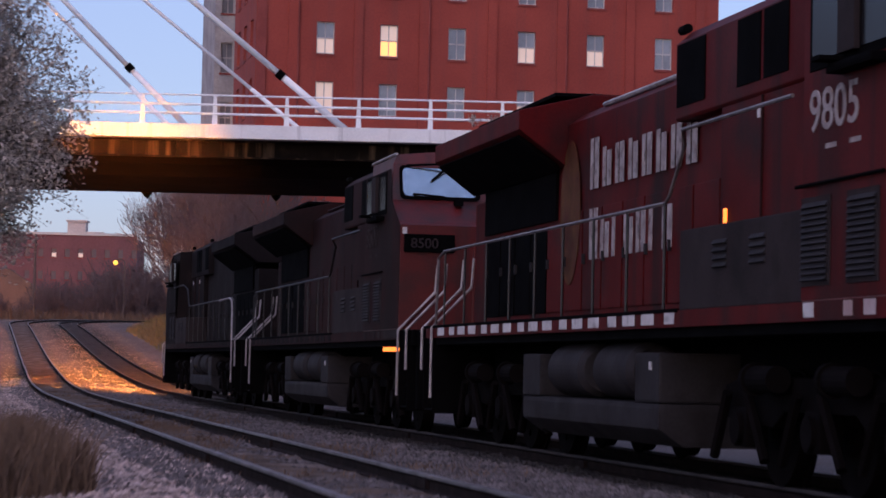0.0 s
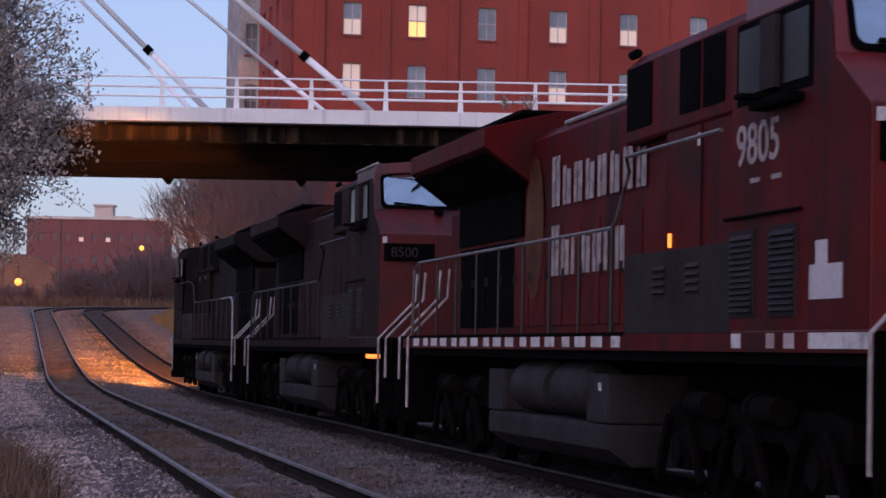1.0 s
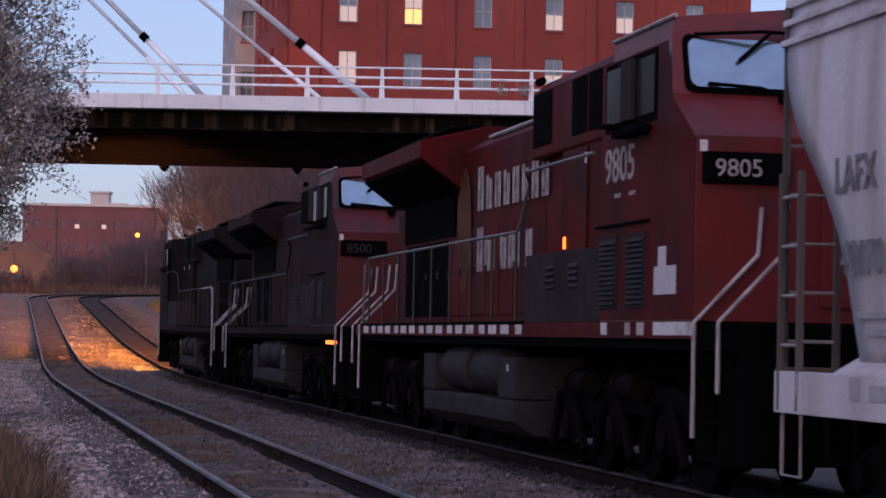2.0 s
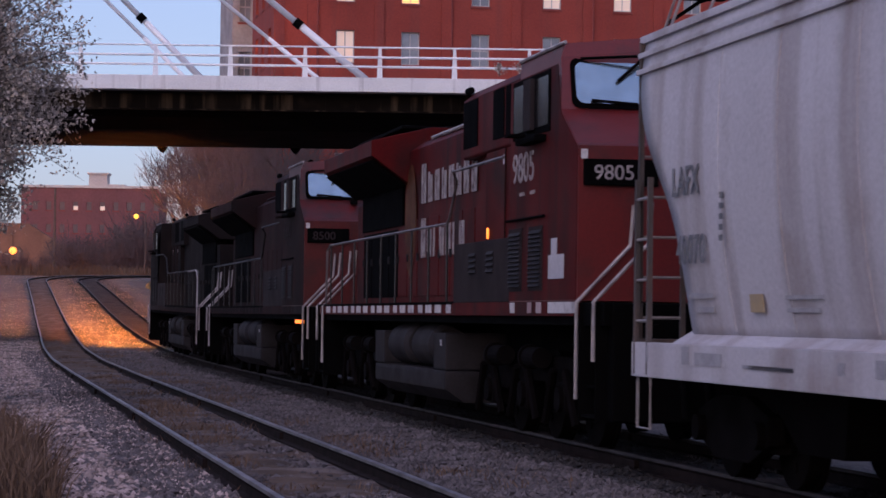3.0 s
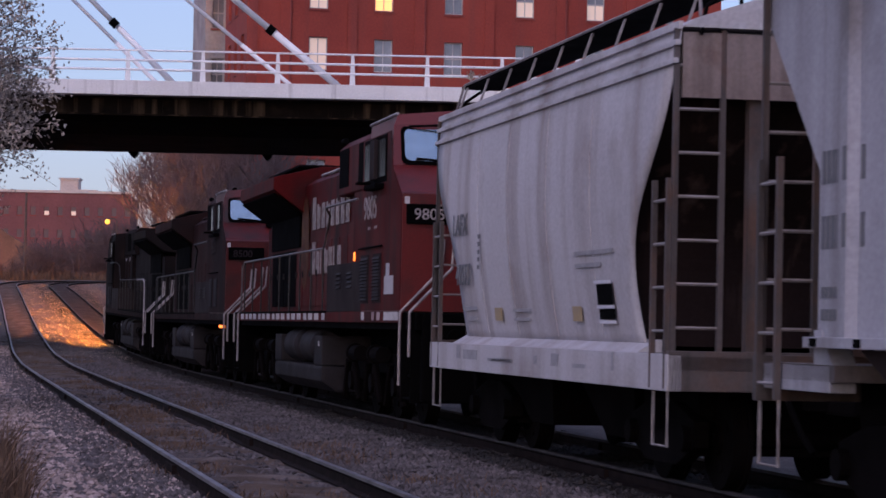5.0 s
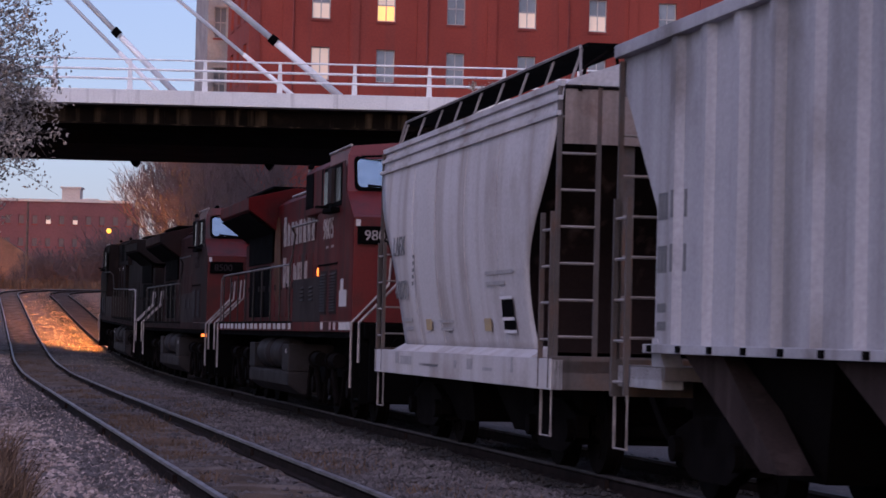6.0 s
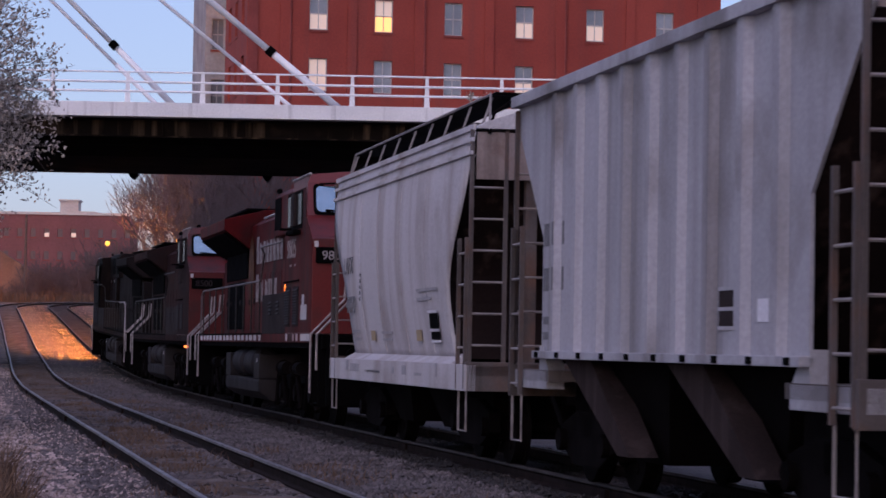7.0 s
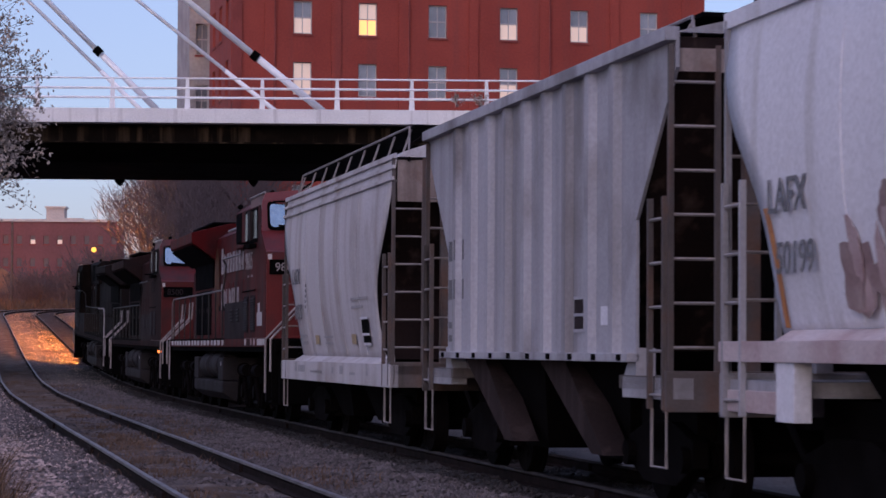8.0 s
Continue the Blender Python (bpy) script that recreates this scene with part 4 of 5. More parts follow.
def loco_truck(root, xc):
    bm = BM()
    for s in (-1, 1):
        y0, y1 = (0.98, 1.16) if s > 0 else (-1.16, -0.98)
        prism(bm, [(xc - 2.6, 0.62), (xc - 2.6, 0.92), (xc - 2.1, 1.0), (xc + 2.1, 1.0), (xc + 2.6, 0.92), (xc + 2.6, 0.62), (xc + 1.2, 0.55), (xc + 0.9, 0.7), (xc - 0.9, 0.7), (xc - 1.2, 0.55)], "y", y0, y1, 0.02)
    box(bm, xc - 0.3, xc + 0.3, -0.98, 0.98, 0.6, 0.95)
    tr = part("truck_frame", bm, M_TRUCK, root, "cast steel locomotive truck")
    for dx in (-1.98, 0.0, 1.98):
        wheelset(root, xc + dx, 0.53)
        for s in (-1, 1):
            bm = BM()
            box(bm, xc + dx - 0.2, xc + dx + 0.2, min(s * 1.0, s * 1.22), max(s * 1.0, s * 1.22), 0.36, 0.72, 0.03)
            cyl(bm, (xc + dx, s * 1.2, 0.53), (xc + dx, s * 1.27, 0.53), 0.15, 14)
            part("axle_box", bm, M_TRUCK, tr)
            # slanted brake links and springs
            for g in (-1, 1):
                part("brake_link", tube(BM(), [(xc + dx + g * 0.75, s * 1.22, 0.25), (xc + dx + g * 0.3, s * 1.24, 0.85)], 0.05, 6), M_TRUCK, tr)
    for s in (-1, 1):
        for dx in (-1.0, 1.0):
            bm = BM()
            cyl(bm, (xc + dx - 0.35, s * 1.3, 0.98), (xc + dx + 0.25, s * 1.3, 0.98), 0.12, 16)
            cyl(bm, (xc + dx + 0.25, s * 1.3, 0.98), (xc + dx + 0.32, s * 1.3, 0.98), 0.15, 16)
            part("brake_cylinder", bm, M_TRUCK, tr)


def make_loco(s, side, nose_ma, name_label, number, clean):
    """s: -1 nose towards the rear of the train, +1 nose ahead. L runs from the nose back; x = s * (10.25 - L)."""
    root = thing("locomotive", name_label, "locomotive", group="locomotives of the train")

    def X(L):
        return s * (10.25 - L)

    def lbox(bm, L0, L1, y0, y1, z0, z1, bev=0.0):
        a, b = sorted((X(L0), X(L1)))
        return box(bm, a, b, y0, y1, z0, z1, bev)

    def P(L, y, z):
        return (X(L), y, z)

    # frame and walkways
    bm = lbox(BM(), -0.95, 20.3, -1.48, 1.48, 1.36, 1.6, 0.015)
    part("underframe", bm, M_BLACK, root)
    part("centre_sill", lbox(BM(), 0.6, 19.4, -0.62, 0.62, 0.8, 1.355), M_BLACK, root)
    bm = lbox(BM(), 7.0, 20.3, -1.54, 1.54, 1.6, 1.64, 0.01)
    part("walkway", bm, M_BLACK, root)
    for sd in (-1, 1):
        bm = BM()
        a, b = sorted((sd * 1.485, sd * 1.53))
        lbox(bm, 0.0, 20.0, a, b, 1.46, 1.62)
        part("side_sill", bm, M_DIRTRED if not clean else M_RED, root)
        for k in range(17):
            L = 7.1 + k * 0.72
            bm = BM()
            a, b = sorted((sd * 1.531, sd * 1.536))
            lbox(bm, L, L + (0.46 if k % 3 else 0.34), a, b, 1.49, 1.6)
            part("reflective_patch", bm, M_WHITE if clean else M_NEARBLACK, root)
        a, b = sorted((sd * 1.531, sd * 1.536))
        for L0, L1, ma in ((0.02, 1.35, M_WHITE), (3.1, 3.35, M_WHITE), (1.7, 1.95, M_SILL3), (2.2, 2.4, M_SILL3)):
            part("reflective_patch", lbox(BM(), L0, L1, a, b, 1.49, 1.61), ma if clean else M_GREYPANEL, root)
    # nose and cab: one body, cut at the slope and the windscreen
    prof = [(0.0, 1.62), (0.0, 3.24), (0.12, 3.28), (0.82, 3.68), (1.0, 4.26), (1.12, 4.42), (3.4, 4.42), (3.4, 1.62)]
    bm = BM()
    ws = []
    for sd in (-1, 1):
        ring = []
        for L, z in prof:
            y = 1.53
            if z > 4.2:
                y = 1.53 - (z - 4.2) * 0.5
            ring.append(bm.verts.new(P(L, sd * y, z)))
        ws.append(ring)
    mid = [bm.verts.new(P(L, 0, z + (0.14 if z > 4.1 else 0.0))) for L, z in prof]
    n = len(prof)
    for A, B in ((ws[0], mid), (mid, ws[1])):
        for i in range(n):
            j = (i + 1) % n
            bm.faces.new((A[i], A[j], B[j], B[i]))
    bm.faces.new(ws[0])
    bm.faces.new(ws[1])
    cab = part("cab", bm, nose_ma, root, "wide-nosed cab, red paint")
    for sd in (-1, 1):
        # side panel in the side colour, proud by 6 mm
        bm = BM()
        a, b = sorted((sd * 1.53, sd * 1.537))
        pts = [(X(0.03), 1.63), (X(0.03), 3.22), (X(0.8), 3.64), (X(0.98), 4.18), (X(3.4), 4.18), (X(3.4), 1.63)]
        prism(bm, pts, "y", a, b)
        part("side_panel", bm, side, cab)
        # cab side window, sliding panes in a dark frame
        a, b = sorted((sd * 1.52, sd * 1.546))
        fr = part("window_frame", lbox(BM(), 1.3, 3.25, a, b, 3.48, 4.16, 0.01), M_BLACK, cab)
        a2, b2 = sorted((sd * 1.54, sd * 1.553))
        for L0, L1 in ((1.38, 2.05), (2.5, 3.17)):
            part("pane", lbox(BM(), L0, L1, a2, b2, 3.56, 4.1), M_GLASS, fr)
        a2, b2 = sorted((sd * 1.548, sd * 1.6))
        part("wind_deflector", lbox(BM(), 2.08, 2.46, a2, b2, 3.54, 4.12, 0.01), M_GREYPANEL, fr, "grey wind deflector")
        bm = lbox(BM(), 1.5, 2.5, min(sd * 1.53, sd * 1.68), max(sd * 1.53, sd * 1.68), 3.38, 3.46, 0.03)
        part("arm_rest", bm, M_BLACK, cab)
        bm = lbox(BM(), 2.3, 2.5, min(sd * 1.6, sd * 1.8), max(sd * 1.6, sd * 1.8), 3.47, 3.51, 0.01)
        part("mirror", bm, M_BLACK, cab)
        bm = BM()
        tube(bm, [P(1.1, sd * 1.43, 4.43), P(3.4, sd * 1.43, 4.43)], 0.022, 6)
        part("gutter", bm, M_RAILING, cab)
    # windscreen panes on the slope between nose and roof
    for sd in (-1, 1):
        q0, q1 = Vector(P(0.83, 0, 3.74)), Vector(P(0.99, 0, 4.2))
        for grow, lift, ma, nm in ((0.05, 0.012, M_BLACK, "gasket"), (0.0, 0.024, M_WINDSHIELD, "windscreen")):
            bm = BM()
            off = Vector((s * lift, 0, lift * 0.35))
            ya, yb = sd * (0.16 - grow), sd * (1.36 + grow)
            e = (q1 - q0).normalized() * grow
            lo, hi = q0 - e + off, q1 + e + off
            cs = []
            rr = 0.09
            for cu, cv, a0 in ((0, 0, 180), (1, 0, 270), (1, 1, 0), (0, 1, 90)):
                for k in range(5):
                    w = radians(a0 + k * 22.5)
                    wu, wv = abs(yb - ya), (hi - lo).length
                    cs.append(((rr if cu == 0 else wu - rr) + rr * math.cos(w), (rr if cv == 0 else wv - rr) + rr * math.sin(w)))
            e2 = (hi - lo).normalized()
            f = bm.faces.new([bm.verts.new((lo.x + e2.x * v_, ya + sd * u_, lo.z + e2.z * v_)) for u_, v_ in cs])
            r = bmesh.ops.extrude_face_region(bm, geom=[f])
            bmesh.ops.translate(bm, vec=(-s * 0.02, 0, -0.006), verts=[g for g in r["geom"] if isinstance(g, bmesh.types.BMVert)])
            part(nm, bm, ma, cab)
        bm = tube(BM(), [P(0.62, sd * 0.5, 3.66), P(0.68, sd * 0.75, 3.74), P(0.8, sd * 1.2, 3.78)], 0.018, 6)
        lbox(bm, 0.55, 0.75, sd * 0.5 - 0.06, sd * 0.5 + 0.06, 3.6, 3.7)
        part("wiper", bm, M_BLACK, cab)
        bm = tube(BM(), [P(0.95, sd * 0.3, 4.28), P(0.82, sd * 0.7, 4.27), P(0.95, sd * 1.3, 4.24)], 0.018, 6)
        tube(bm, [P(0.85, sd * 0.6, 4.27), P(0.86, sd * 0.9, 4.0)], 0.02, 6)
        part("wiper", bm, M_BLACK, cab)
    # nose face: number boards, door seam, headlight
    for sd in (-1, 1):
        bm = lbox(BM(), -0.05, 0.02, sd * 1.08 - 0.4, sd * 1.08 + 0.4, 2.82, 3.1, 0.02)
        nb = part("number_board", bm, M_BLACK, cab)
        if number:
            m = Matrix.Translation((X(-0.055), sd * 1.08 + (0.3 if s < 0 else -0.3), 2.885)) @ Matrix(((0, 0, s, 0), (s, 0, 0, 0), (0, 1, 0, 0), (0, 0, 0, 1)))
            lettering("digits", number, 0.22, m, M_INK if clean else M_GREYPANEL, nb, "white number digits")
        bm = lbox(BM(), -0.012, 0.02, sd * 1.47 - 0.035, sd * 1.47 + 0.035, 3.1, 3.2)
        part("reflector", bm, M_WHITE, cab)
    bm = lbox(BM(), -0.03, 0.02, -0.38, 0.38, 1.75, 3.0, 0.015)
    part("nose_door", bm, nose_ma, cab)
    bm = BM()
    for sd in (-1, 1):
        cyl(bm, P(0.02, sd * 0.16, 3.12), P(-0.06, sd * 0.16, 3.12), 0.12, 16)
    part("headlight", bm, M_BLACK, cab)
    # louvred doors under the cab
    for sd in (-1, 1):
        for L0, L1, z0, z1 in ((1.62, 2.32, 1.74, 2.46), (2.7, 3.4, 1.74, 2.46)):
            a, b = sorted((sd * 1.535, sd * 1.548))
            d = part("louvre_door", lbox(BM(), L0, L1, a, b, z0, z1), M_GREYPANEL, root)
            nsl = 13
            for k in range(nsl):
                z = z0 + 0.04 + k * (z1 - z0 - 0.08) / nsl
                bm = BM()
                x0, x1 = sorted((X(L0 + 0.05), X(L1 - 0.05)))
                v = [(sd * 1.548, z), (sd * 1.548, z + 0.045), (sd * 1.575, z + 0.005)]
                prism(bm, v, "x", x0, x1)
                part("louvre", bm, M_TANK, d)
        bm = tube(BM(), [P(1.5, sd * 1.56, 2.56), P(3.5, sd * 1.56, 2.56)], 0.016, 6)
        part("drip_rail", bm, M_BLACK, root)
        if clean:
            bm = lbox(BM(), 0.58, 1.32, min(sd * 1.538, sd * 1.545), max(sd * 1.538, sd * 1.545), 1.86, 2.12)
            lbox(bm, 0.92, 1.18, min(sd * 1.538, sd * 1.545), max(sd * 1.538, sd * 1.545), 2.121, 2.3)
            part("bare_patch", bm, M_HOPPER, root, "pale patched paint")
    # equipment body behind the cab: wide base with a walkway on it, narrower upper house
    bm = BM()
    prism(bm, [(-1.53, 1.62), (-1.53, 2.38), (1.53, 2.38), (1.53, 1.62)], "x", *sorted((X(3.42), X(6.95))), bev=0.012)
    part("equipment_base", bm, M_GREYPANEL, root)
    bm = BM()
    prism(bm, [(-1.06, 2.385), (-1.06, 3.6), (1.06, 3.6), (1.06, 2.385)], "x", *sorted((X(3.42), X(7.2))))
    eq = part("equipment_body", bm, side, root)
    bm = BM()
    prism(bm, [(-1.06, 3.602), (-1.08, 3.63), (-1.08, 4.4), (-0.92, 4.54), (0.92, 4.54), (1.08, 4.4), (1.08, 3.63), (1.06, 3.602)], "x", *sorted((X(3.42), X(8.75))), bev=0.012)
    bl = part("blower_house", bm, side, root)
    for sd in (-1, 1):
        for L0, L1 in ((5.15, 5.85), (5.95, 6.65), (7.7, 8.68)):
            bm = lbox(BM(), L0, L1, min(sd * 1.075, sd * 1.09), max(sd * 1.075, sd * 1.09), 3.74, 4.38)
            part("screen", bm, M_BLACK, bl, "dark intake screen")
        for L0 in (4.35, 5.45):
            for k in range(4):
                z = 1.98 + k * 0.07
                bm = BM()
                prism(bm, [(sd * 1.531, z), (sd * 1.531, z + 0.05), (sd * 1.56, z + 0.01)], "x", *sorted((X(L0), X(L0 + 0.42))))
                part("louvre", bm, M_TANK, root)
        for L in (4.6, 5.9):
            bm = lbox(BM(), L, L + 0.03, min(sd * 1.06, sd * 1.08), max(sd * 1.06, sd * 1.08), 2.4, 3.6)
            part("seam", bm, M_DIRTRED, eq)
        bm = lbox(BM(), 6.97, 7.03, min(sd * 1.06, sd * 1.085), max(sd * 1.06, sd * 1.085), 2.47, 2.61, 0.01)
        part("marker_lamp", bm, M_AMBER if sd > 0 and clean else M_DIRTRED, eq, "glowing amber marker lamp" if clean else "")
        for L in (4.0, 6.0):
            bm = lbox(BM(), L, L + 0.08, min(sd * 1.06, sd * 1.068), max(sd * 1.06, sd * 1.068), 3.4, 3.52)
            part("reflector", bm, M_WHITE, eq)
    for L in (3.35, 8.7):
        for sd in (-1, 1):
            bm = BM()
            cyl(bm, P(L - 0.1, sd * 1.0, 4.56), P(L + 0.12, sd * 1.0, 4.56), 0.05, 12)
            part("roof_lamp", bm, M_BLACK, root)
    # engine hood, narrow
    bm = BM()
    prism(bm, [(-0.93, 1.64), (-0.93, 4.05), (-0.72, 4.2), (0.72, 4.2), (0.93, 4.05), (0.93, 1.64)], "x", *sorted((X(7.0), X(18.7))), bev=0.015)
    hood = part("engine_hood", bm, side, root)
    for sd in (-1, 1):
        for k in range(12):
            L = 7.6 + k * 0.92
            bm = lbox(BM(), L, L + 0.86, min(sd * 0.932, sd * 0.95), max(sd * 0.932, sd * 0.95), 1.75, 2.95 if k < 7 else 2.85, 0.01)
            # doors below the radiator wings go black in place of the overhang's shade
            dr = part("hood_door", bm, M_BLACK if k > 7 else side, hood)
            bm = lbox(BM(), L + 0.74, L + 0.79, min(sd * 0.95, sd * 0.985), max(sd * 0.95, sd * 0.985), 2.3, 2.42)
            part("latch", bm, M_TANK, dr)
        bm = tube(BM(), [P(7.0, sd * 0.78, 4.2), P(12.8, sd * 0.78, 4.2)], 0.03, 6)
        part("roof_edge", bm, M_RAILING if clean else M_DIRTRED, hood)
    bm = BM()
    cyl(bm, P(9.3, 0, 4.15), P(9.3, 0, 4.45), 0.42, 24)
    cyl(bm, P(9.3, 0, 4.45), P(9.3, 0, 4.5), 0.46, 24)
    part("exhaust_stack", bm, M_BLACK, hood)
    # radiator with overhanging wings
    bm = BM()
    prism(bm, [(-1.55, 3.98), (-1.55, 4.22), (-0.6, 4.45), (0.6, 4.45), (1.55, 4.22), (1.55, 3.98), (0.95, 3.55), (-0.95, 3.55)], "x", *sorted((X(14.0), X(19.5))), bev=0.02)
    rad = part("radiator", bm, side, root, "overhanging radiator wings")
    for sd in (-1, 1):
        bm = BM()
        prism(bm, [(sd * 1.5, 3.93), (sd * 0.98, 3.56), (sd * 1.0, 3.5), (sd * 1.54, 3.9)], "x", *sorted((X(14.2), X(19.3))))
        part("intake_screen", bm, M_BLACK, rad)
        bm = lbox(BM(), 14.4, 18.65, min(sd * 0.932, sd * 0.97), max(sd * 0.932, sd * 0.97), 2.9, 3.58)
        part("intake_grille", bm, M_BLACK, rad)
    bm = lbox(BM(), 14.4, 19.1, -1.0, 1.0, 4.451, 4.5, 0.01)
    part("roof_hatch", bm, M_BLACK, rad)
    # rear end
    bm = lbox(BM(), 18.7, 19.5, -0.93, 0.93, 1.64, 3.4, 0.03)
    part("rear_hood", bm, side, root)
    bm = lbox(BM(), 19.5, 19.58, -0.2, 0.2, 2.9, 3.2, 0.02)
    part("rear_headlight", bm, M_BLACK, root)
    # handrails along the side
    for sd in (-1, 1):
        y = sd * 1.5
        hr = part("handrail", tube(BM(), [P(3.5, sd * 1.6, 3.32), P(6.7, sd * 1.6, 3.32), P(6.95, y, 3.2), P(7.45, y, 2.75), P(7.6, y, 2.68), P(18.9, y, 2.68), P(19.3, y, 2.6), P(19.4, y, 1.64)], 0.02, 6), M_MIDRAIL if clean else M_DARKRAIL, root, "long walkway handrail")
        for k in range(9):
            L = 7.6 + k * 1.4
            part("stanchion", tube(BM(), [P(L, y, 1.64), P(L, y, 2.68)], 0.017, 6), M_DARKRAIL, hr)
    # end platforms, stairs and their rails
    for end in (0, 1):
        def E_(d, y, z):  # d: metres out past the body end
            return P(-d, y, z) if end == 0 else P(19.4 + d, y, z)
        for sd in (-1, 1):
            bm = BM()
            for k in range(4):
                z = 0.42 + k * 0.3
                a, b = sorted((E_(0.1, 0, 0)[0], E_(0.75, 0, 0)[0]))
                box(bm, a, b, min(sd * (1.5 - 0.06 * k), sd * (1.1 - 0.06 * k)), max(sd * (1.5 - 0.06 * k), sd * (1.1 - 0.06 * k)), z, z + 0.03)
            st = part("steps", bm, M_BLACK, root)
            for d in (0.08, 0.77):
                bm = BM()
                x = E_(d, 0, 0)[0]
                box(bm, x - 0.012, x + 0.012, min(sd * 1.52, sd * 0.75), max(sd * 1.52, sd * 0.75), 0.38, 1.6)
                part("step_side", bm, M_BLACK, st)
            for d in (0.06, 0.8):
                part("grab_rail", tube(BM(), [E_(d, sd * 1.55, 0.6 if d < 0.5 else 1.0), E_(d, sd * 1.55, 1.6), E_(d, sd * 0.98, 2.2), E_(d, sd * 0.95, 2.62)], 0.021, 8), M_RAILING, st, "pale worn grab rail")
        bm = BM()
        a, b = sorted((E_(0.8, 0, 0)[0], E_(1.0, 0, 0)[0]))
        box(bm, a, b, -1.4, 1.4, 0.4, 1.6, 0.03)
        part("end_plate", bm, M_BLACK, root)
        bm = BM()
        a, b = sorted((E_(0.9, 0, 0)[0], E_(1.45 if end else 1.5, 0, 0)[0]))
        box(bm, a, b, -0.14, 0.14, 0.72, 0.98, 0.03)
        part("coupler", bm, M_TRUCK, root)
        for y in (-0.6, 0.45, 0.7):
            part("air_hose", tube(BM(), [E_(1.0, y, 0.95), E_(1.15, y, 0.7), E_(1.2, y, 0.45)], 0.03, 6), M_BLACK, root)
        for sd in (-1, 1):
            bm = BM()
            cyl(bm, E_(0.95, sd * 0.95, 1.25), E_(1.12, sd * 0.95, 1.25), 0.14, 16)
            part("ditch_light", bm, M_BLACK, root)
    # fuel tank with air reservoirs
    bm = BM()
    prism(bm, [(-1.46, 0.72), (-1.46, 0.46), (-1.2, 0.28), (1.2, 0.28), (1.46, 0.46), (1.46, 0.72)], "x", *sorted((X(7.85), X(13.9))), bev=0.06)
    tk = part("fuel_tank", bm, M_TANK, root, "dusty grey fuel tank")
    for L0, L1, y, z in ((7.85, 8.75, 1.46, 1.22), (13.0, 13.9, 1.46, 1.22), (8.75, 13.0, 0.8, 1.35)):
        part("tank_housing", lbox(BM(), L0, L1, -y, y, 0.722, z, 0.03), M_TANK if y > 1 else M_BLACK, tk)
    for sd in (-1, 1):
        for L0, L1 in ((8.95, 10.5), (11.0, 12.6)):
            bm = BM()
            cyl(bm, P(L0 + 0.1, sd * 1.18, 1.04), P(L1 - 0.1, sd * 1.18, 1.04), 0.3, 40)
            cyl(bm, P(L0, sd * 1.18, 1.04), P(L0 + 0.1, sd * 1.18, 1.04), 0.24 if s < 0 else 0.3, 40, 0.3 if s < 0 else 0.24)
            cyl(bm, P(L1 - 0.1, sd * 1.18, 1.04), P(L1, sd * 1.18, 1.04), 0.3 if s < 0 else 0.24, 40, 0.24 if s < 0 else 0.3)
            part("air_reservoir", bm, M_TANK, tk, "grey air reservoir drum")
        bm = lbox(BM(), 8.1, 8.2, min(sd * 1.461, sd * 1.47), max(sd * 1.46, sd * 1.47), 1.05, 1.13)
        part("fuel_gauge", bm, M_WHITE, tk)
    for xc in (X(4.0), X(16.2)):
        loco_truck(root, xc)
    # number and name on the side that shows
    face = Matrix(((-1, 0, 0, 0), (0, 0, 1, 0), (0, 1, 0, 0), (0, 0, 0, 1)))
    if number and s < 0:
        ink = M_INK if clean else M_GREYPANEL
        # read from outside the left: letters run from ahead (+x) to behind (-x)
        m = Matrix.Translation((X(3.25), 1.541, 2.99)) @ face
        lettering("cab_number", number, 0.48, m @ Matrix.Diagonal((1.22, 1, 1, 1)), ink, cab, "white cab number")
        for L in (2.85, 2.3):
            bm = lbox(BM(), L - 0.25, L, 1.538, 1.543, 2.83, 2.87)
            part("small_print", bm, ink, cab)
        if clean:
            ov = BM()
            bmesh.ops.create_circle(ov, cap_ends=True, segments=40, radius=1.0, matrix=Matrix.Translation((X(13.7), 0.953, 2.95)) @ Matrix.Rotation(radians(90), 4, "X") @ Matrix.Diagonal((0.5, 0.88, 1, 1)))
            r = bmesh.ops.extrude_face_region(ov, geom=list(ov.faces))
            bmesh.ops.translate(ov, vec=(0, 0.006, 0), verts=[g for g in r["geom"] if isinstance(g, bmesh.types.BMVert)])
            part("shield", ov, M_GOLD, hood, "faded gold heraldic shield")
            # the owner's name in two rows, as plain letter-sized strokes
            for n, z, first, rest in ((8, 3.17, 0.6, 0.46), (7, 2.34, 0.6, 0.46)):
                for i in range(n):
                    hgt = first if i == 0 else rest
                    L = 12.72 - i * (0.57 if n == 8 else 0.52)
                    for d0, d1, cut in ((0.0, 0.13, 0.0), (0.2, 0.37, 0.05 * (i % 2))):
                        if i in (2, 5) and d0 > 0.1 and n == 7:
                            continue
                        part("name_stroke", lbox(BM(), L - d1, L - d0, 0.9525, 0.962, z, z + hgt - cut), ink, hood)
    return root


loco_c = make_loco(-1, M_RED, M_REDTOP, "dark red diesel freight locomotive with white lettering, cab facing back", "9805", True)
loco_b = make_loco(-1, M_DIRTRED, M_NOSE, "soot-stained diesel freight locomotive, cab with red nose facing back", "8500", False)
loco_a = make_loco(1, M_NEARBLACK, M_NEARBLACK, "near-black leading diesel freight locomotive with headlights on", "", False)


